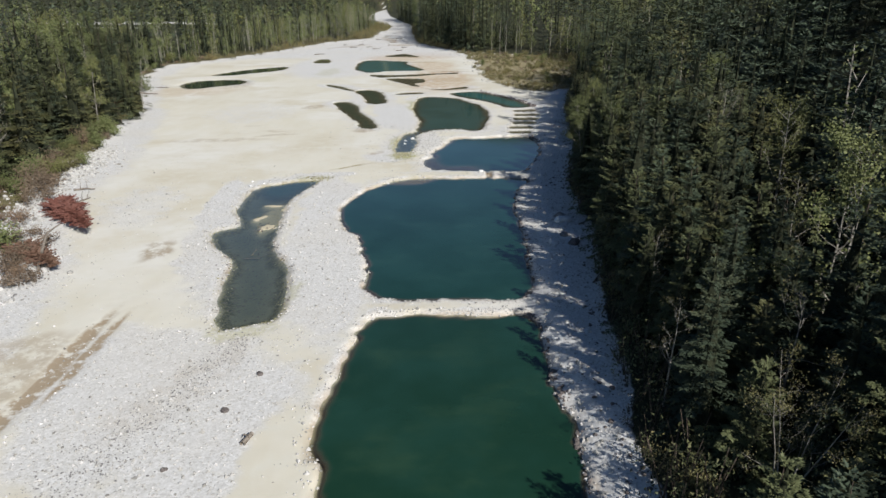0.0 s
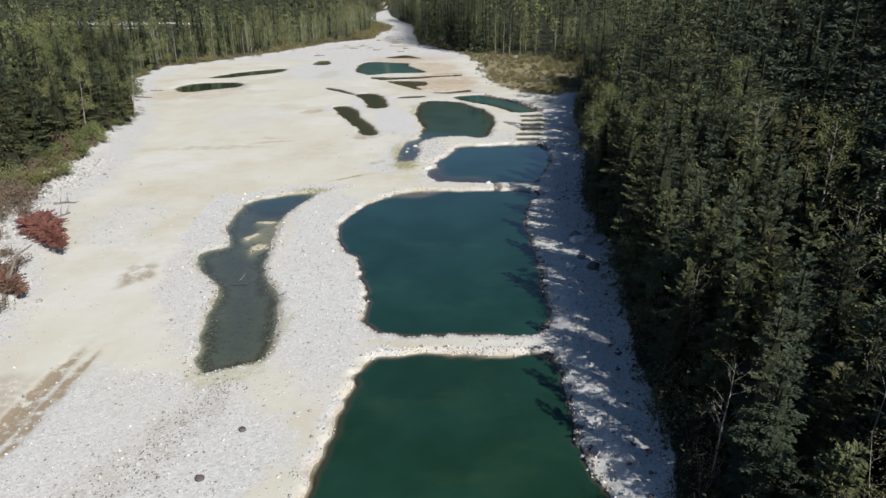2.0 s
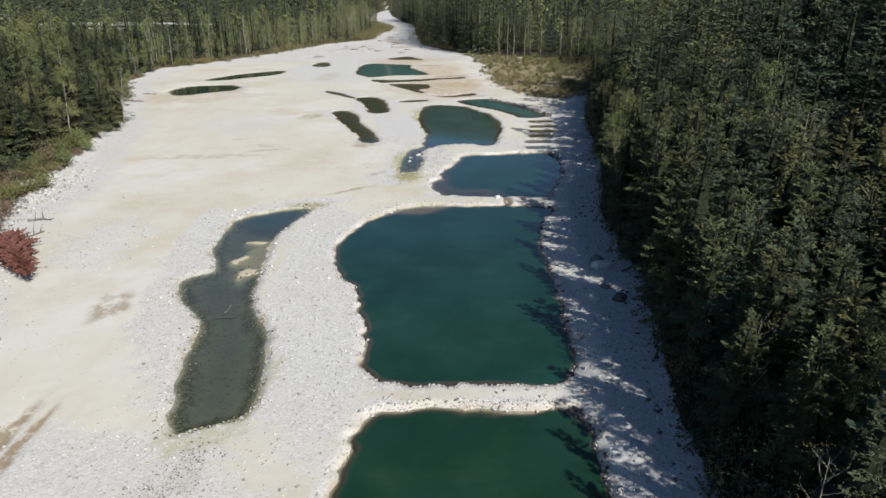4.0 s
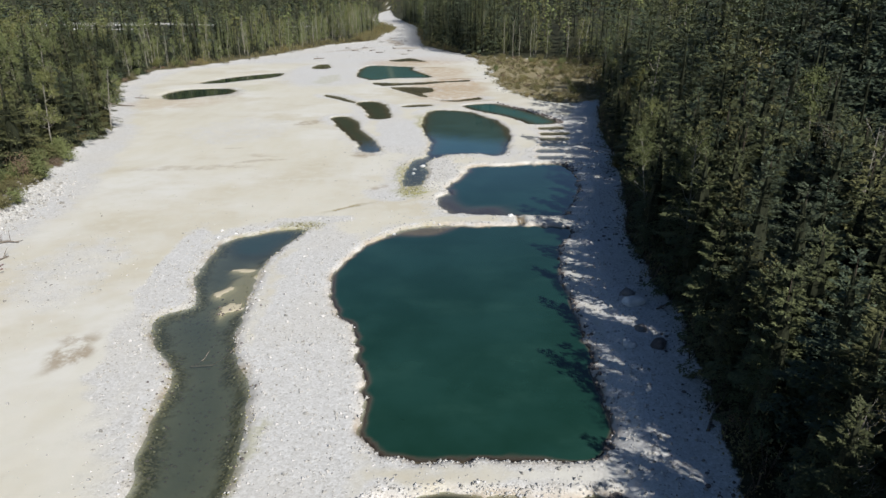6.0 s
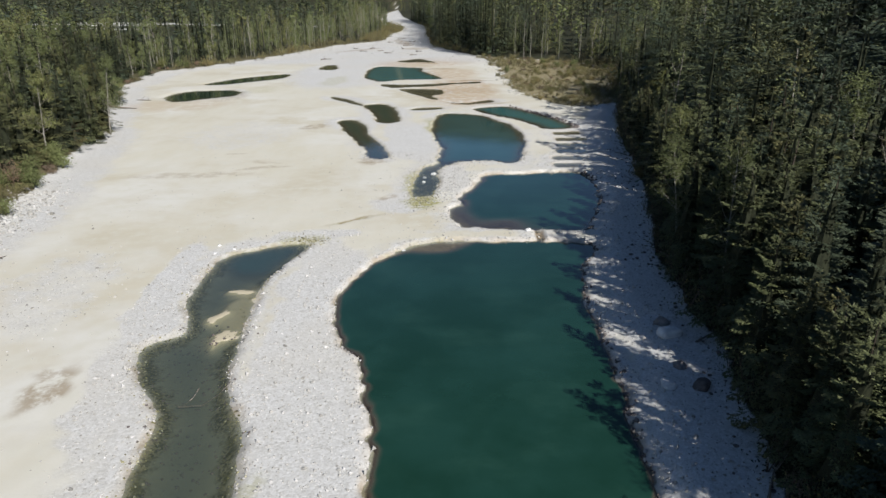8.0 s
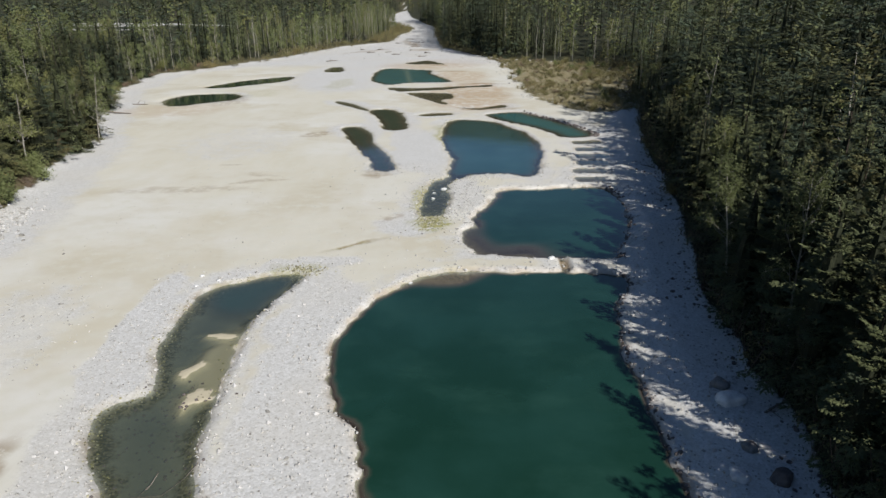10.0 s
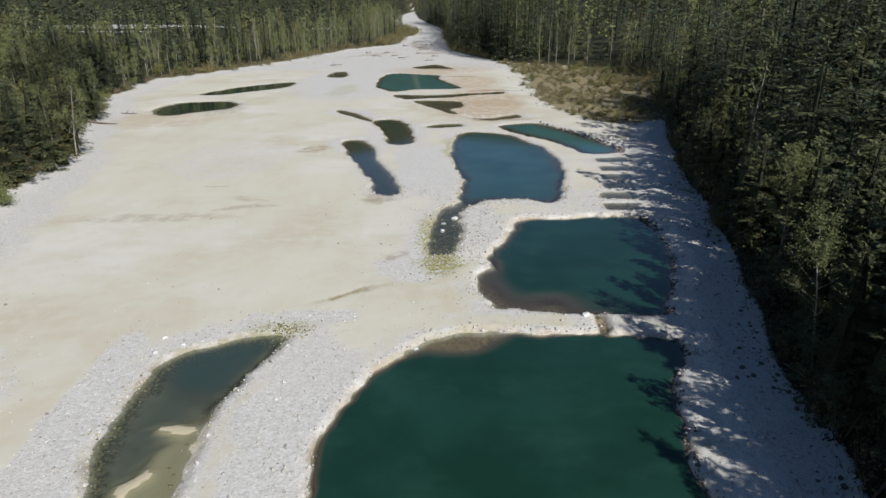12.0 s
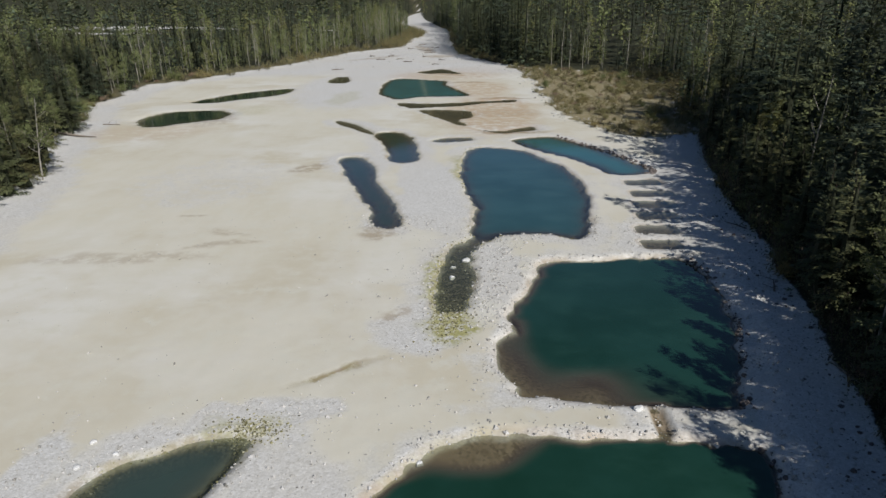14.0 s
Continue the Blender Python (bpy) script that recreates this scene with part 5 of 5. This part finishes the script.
gravel_streaks()
PALE_LABEL, DARK_LABEL = "pale grey granite boulder lying on the gravel bank", "dark wet-looking boulder in the shade of the bank"
for n, (x, y, size, dark) in enumerate([(15.3, 81.8, 0.75, 2), (15.3, 79.9, 1.1, 0), (15.3, 72.0, 0.8, 1), (12.9, 72.2, 0.65, 0), (14.5, 74.8, 0.6, 2), 
                                        (6.5, 107.9, 0.42, 0), (-7.5, 131.7, 0.4, 0), (-6.0, 136.4, 0.55, 0), (-7.4, 134.5, 0.35, 0), (-30.5, 103.3, 0.26, 0), (-8.6, 102.2, 0.32, 0), (-14.6, 45.3, 0.3, 1), (-15.9, 40.4, 0.33, 1), (-17.8, 34.1, 0.26, 1),
                                        (-30.2, 100.8, 0.28, 0), (-28.4, 102.2, 0.24, 0), (-12.0, 93.6, 0.4, 0)]):
    boulder(x, y, size, dark, "flat grey boulder sunk in the shaded gravel" if dark == 2 else DARK_LABEL if dark and x > 0 else "small dark stone lying alone on pale gravel" if dark else PALE_LABEL, 80 + n)


# ---------------------------------------------------------------- dead wood and the red fallen tree
def log(name, label, path, radii, stubs=4, seed=1):
    """A bleached trunk with broken limbs; the path is given over the ground's height."""
    t = thing(name, label, "log", "dead wood on the gravel")
    rng = np.random.RandomState(seed)
    s = Shape()
    q = [np.array([x, y, height(x, y) + z]) for x, y, z in path]
    s.tube(q, radii, 8)
    new("trunk", s.mesh("trunk", [DRIFT], True)).parent = t
    for k in range(stubs):
        b = Shape()
        i = rng.randint(0, len(q) - 1)
        p = q[i] + (q[i + 1] - q[i]) * rng.uniform(0.2, 0.9)
        d = unit(rng.normal(0, 1, 3) * np.array([1, 1, 0.4]) + np.array([0, 0, 0.5]))
        ln = rng.uniform(0.6, 2.0)
        b.tube([p, p + d * ln * 0.5, p + d * ln + rng.normal(0, 0.15, 3)], (radii[i] * 0.5, radii[i] * 0.3, 0.02), 5)
        new("branch", b.mesh("branch", [DRIFT], True)).parent = t
    return t


def fallen_tree(x, y, turn, seed, tall, reach, needles, label):
    t = thing("fallen_conifer", label, "tree", "dead wood on the gravel")
    rng = np.random.RandomState(seed)
    s = Shape()
    s.tube([(0, 0, 0), (0, 0, tall * 0.5), (0, 0, tall)], (0.16, 0.1, 0.03), 7)
    new("trunk", s.mesh("trunk", [BARK], True)).parent = t
    new("crown", fine_crown(rng, tall, reach, 0.10, 0.5, 6, 0.3, 2, 0.0, 0.9).mesh("crown", [needles, INNER_SHADE])).parent = t
    t.matrix_basis = pose(x, y, height(x, y) + 0.45, 0, 0, turn) @ pose(0, 0, 0, 0, 87, 0) @ Matrix.Diagonal((0.5, 1.1, 1, 1))


fallen_tree(-55.9, 92.0, -50.5, 91, 19.0, 2.9, RED, "fallen conifer with dead rust-red needles on white gravel")
fallen_tree(-50.5, 73.5, -40, 92, 11.5, 2.4, DRY_RED, "fallen conifer with dry brown needles beside the gravel")
log("dead_snag", "dark broken snag propped on brush by the gravel", [(-44.2, 66.5, 0.1), (-45.2, 69.5, 1.2), (-46.3, 73.0, 2.3), (-46.0, 75.5, 2.6)], (0.2, 0.17, 0.13, 0.06), 6, 93)
log("driftwood_log", "grey driftwood log lying at the gravel's edge", [(-57.0, 99.0, 0.15), (-55.4, 99.6, 0.2), (-54.0, 99.4, 0.15)], (0.16, 0.12, 0.05), 3, 94)
log("driftwood_log", "grey driftwood log lying at the gravel's edge", [(-53.2, 92.6, 0.12), (-52.4, 94.8, 0.15)], (0.14, 0.07), 2, 95)
log("driftwood_log", "grey driftwood log lying at the gravel's edge", [(-96.0, 208.0, 0.2), (-90.5, 206.5, 0.3), (-86.5, 206.0, 0.15)], (0.3, 0.2, 0.08), 5, 96)
log("driftwood_log", "grey driftwood log lying at the gravel's edge", [(-93.0, 221.0, 0.1), (-88.5, 220.0, 0.15)], (0.16, 0.08), 3, 97)
for n, (x, y, a, ln) in enumerate([(20.3, 88.0, 80, 3.0), (18.0, 79.0, 30, 2.2), (19.8, 97.5, 110, 3.4), (15.6, 61.5, 60, 2.4), (22.3, 112.0, 100, 2.8), (24.0, 128.0, 70, 3.0), (13.6, 46.0, 95, 2.2), (26.8, 146.0, 120, 3.2)]):
    c, sn = math.cos(radians(a)) * ln / 2, math.sin(radians(a)) * ln / 2
    log("driftwood_log", "thin dark drift branch at the foot of the wooded bank", [(x - c, y - sn, 0.08), (x, y, 0.2), (x + c, y + sn, 0.12)], (0.10, 0.08, 0.03), 3, 110 + n)
for n, (x, y, a, ln) in enumerate([(-60, 340, 20, 5), (-35, 372, -10, 4), (-28, 420, 15, 6), (-36, 480, 50, 7)]):
    c, sn = math.cos(radians(a)) * ln / 2, math.sin(radians(a)) * ln / 2
    log("driftwood_log", "grey drift trunk stranded on the far gravel", [(x - c, y - sn, 0.25), (x, y, 0.3), (x + c, y + sn, 0.2)], (0.22, 0.18, 0.08), 4, 120 + n)
for n in range(12):
    rng = np.random.RandomState(300 + n)
    y = 335 + 150 * rng.rand()
    x, a, ln = left_bank(y) + (right_bank(y) - left_bank(y)) * rng.uniform(0.15, 0.8), rng.uniform(-80, 80), rng.uniform(2, 5)
    c, sn = math.cos(radians(a)) * ln / 2, math.sin(radians(a)) * ln / 2
    log("driftwood_log", "grey drift trunk stranded on the far gravel", [(x - c, y - sn, 0.25), (x, y, 0.35), (x + c, y + sn, 0.2)], (0.2, 0.15, 0.07), 4, 330 + n)
log("wood_stump", "short weathered stump lying on pale gravel", [(-13.5, 36.4, 0.15), (-13.1, 37.4, 0.25)], (0.2, 0.16), 1, 98)
log("sunken_log", "dark waterlogged branch in the shallow pool", [(-23.1, 71.3, 0.25), (-21.4, 71.5, 0.28), (-20.9, 72.3, 0.2)], (0.10, 0.08, 0.03), 2, 99)
for n, (x, y, sc) in enumerate([(-45.5, 65.0, 1.3), (-47.5, 68.5, 1.5), (-49.0, 73.5, 1.2), (-44.0, 68.5, 1.0), (-51.5, 78.5, 1.1), (-58.5, 93.5, 1.5), (-60.5, 97.0, 1.6), (-56.0, 84.0, 1.3), (-43.0, 64.0, 1.4), (-46.5, 66.5, 1.7), (-45.0, 63.0, 1.3), (-49.0, 70.5, 1.7), (-52.5, 75.5, 1.5), (-48.0, 75.0, 1.3), (-61.0, 100.5, 1.8), (-62.5, 104.0, 1.7)]):
    copy_thing(TWIGGY, pose(x, y, height(x, y), 0, 0, n * 53) @ Matrix.Diagonal((sc, sc, sc, 1)))
BARE = shrub(65, 5.2, 2.2, TWIG, "tall leafless pinkish-brown alder brush at the bank", "bare_shrub", 900, 0.2, 1)
BARE.matrix_basis = pose(-60.5, 94.5, height(-60.5, 94.5), 0, 0, 20)
for n, (x, y, sc) in enumerate([(-62.0, 98.5, 0.9), (-58.8, 90.0, 0.7), (-54.5, 80.5, 0.6), (-64.5, 107.5, 0.8), (-69.0, 126.0, 0.8), (-79.0, 163.0, 0.9), (-76.5, 156.0, 0.7), (-83.0, 177.0, 0.8)]):
    copy_thing(BARE, pose(x, y, height(x, y), 0, 0, n * 71) @ Matrix.Diagonal((sc, sc, sc, 1)))
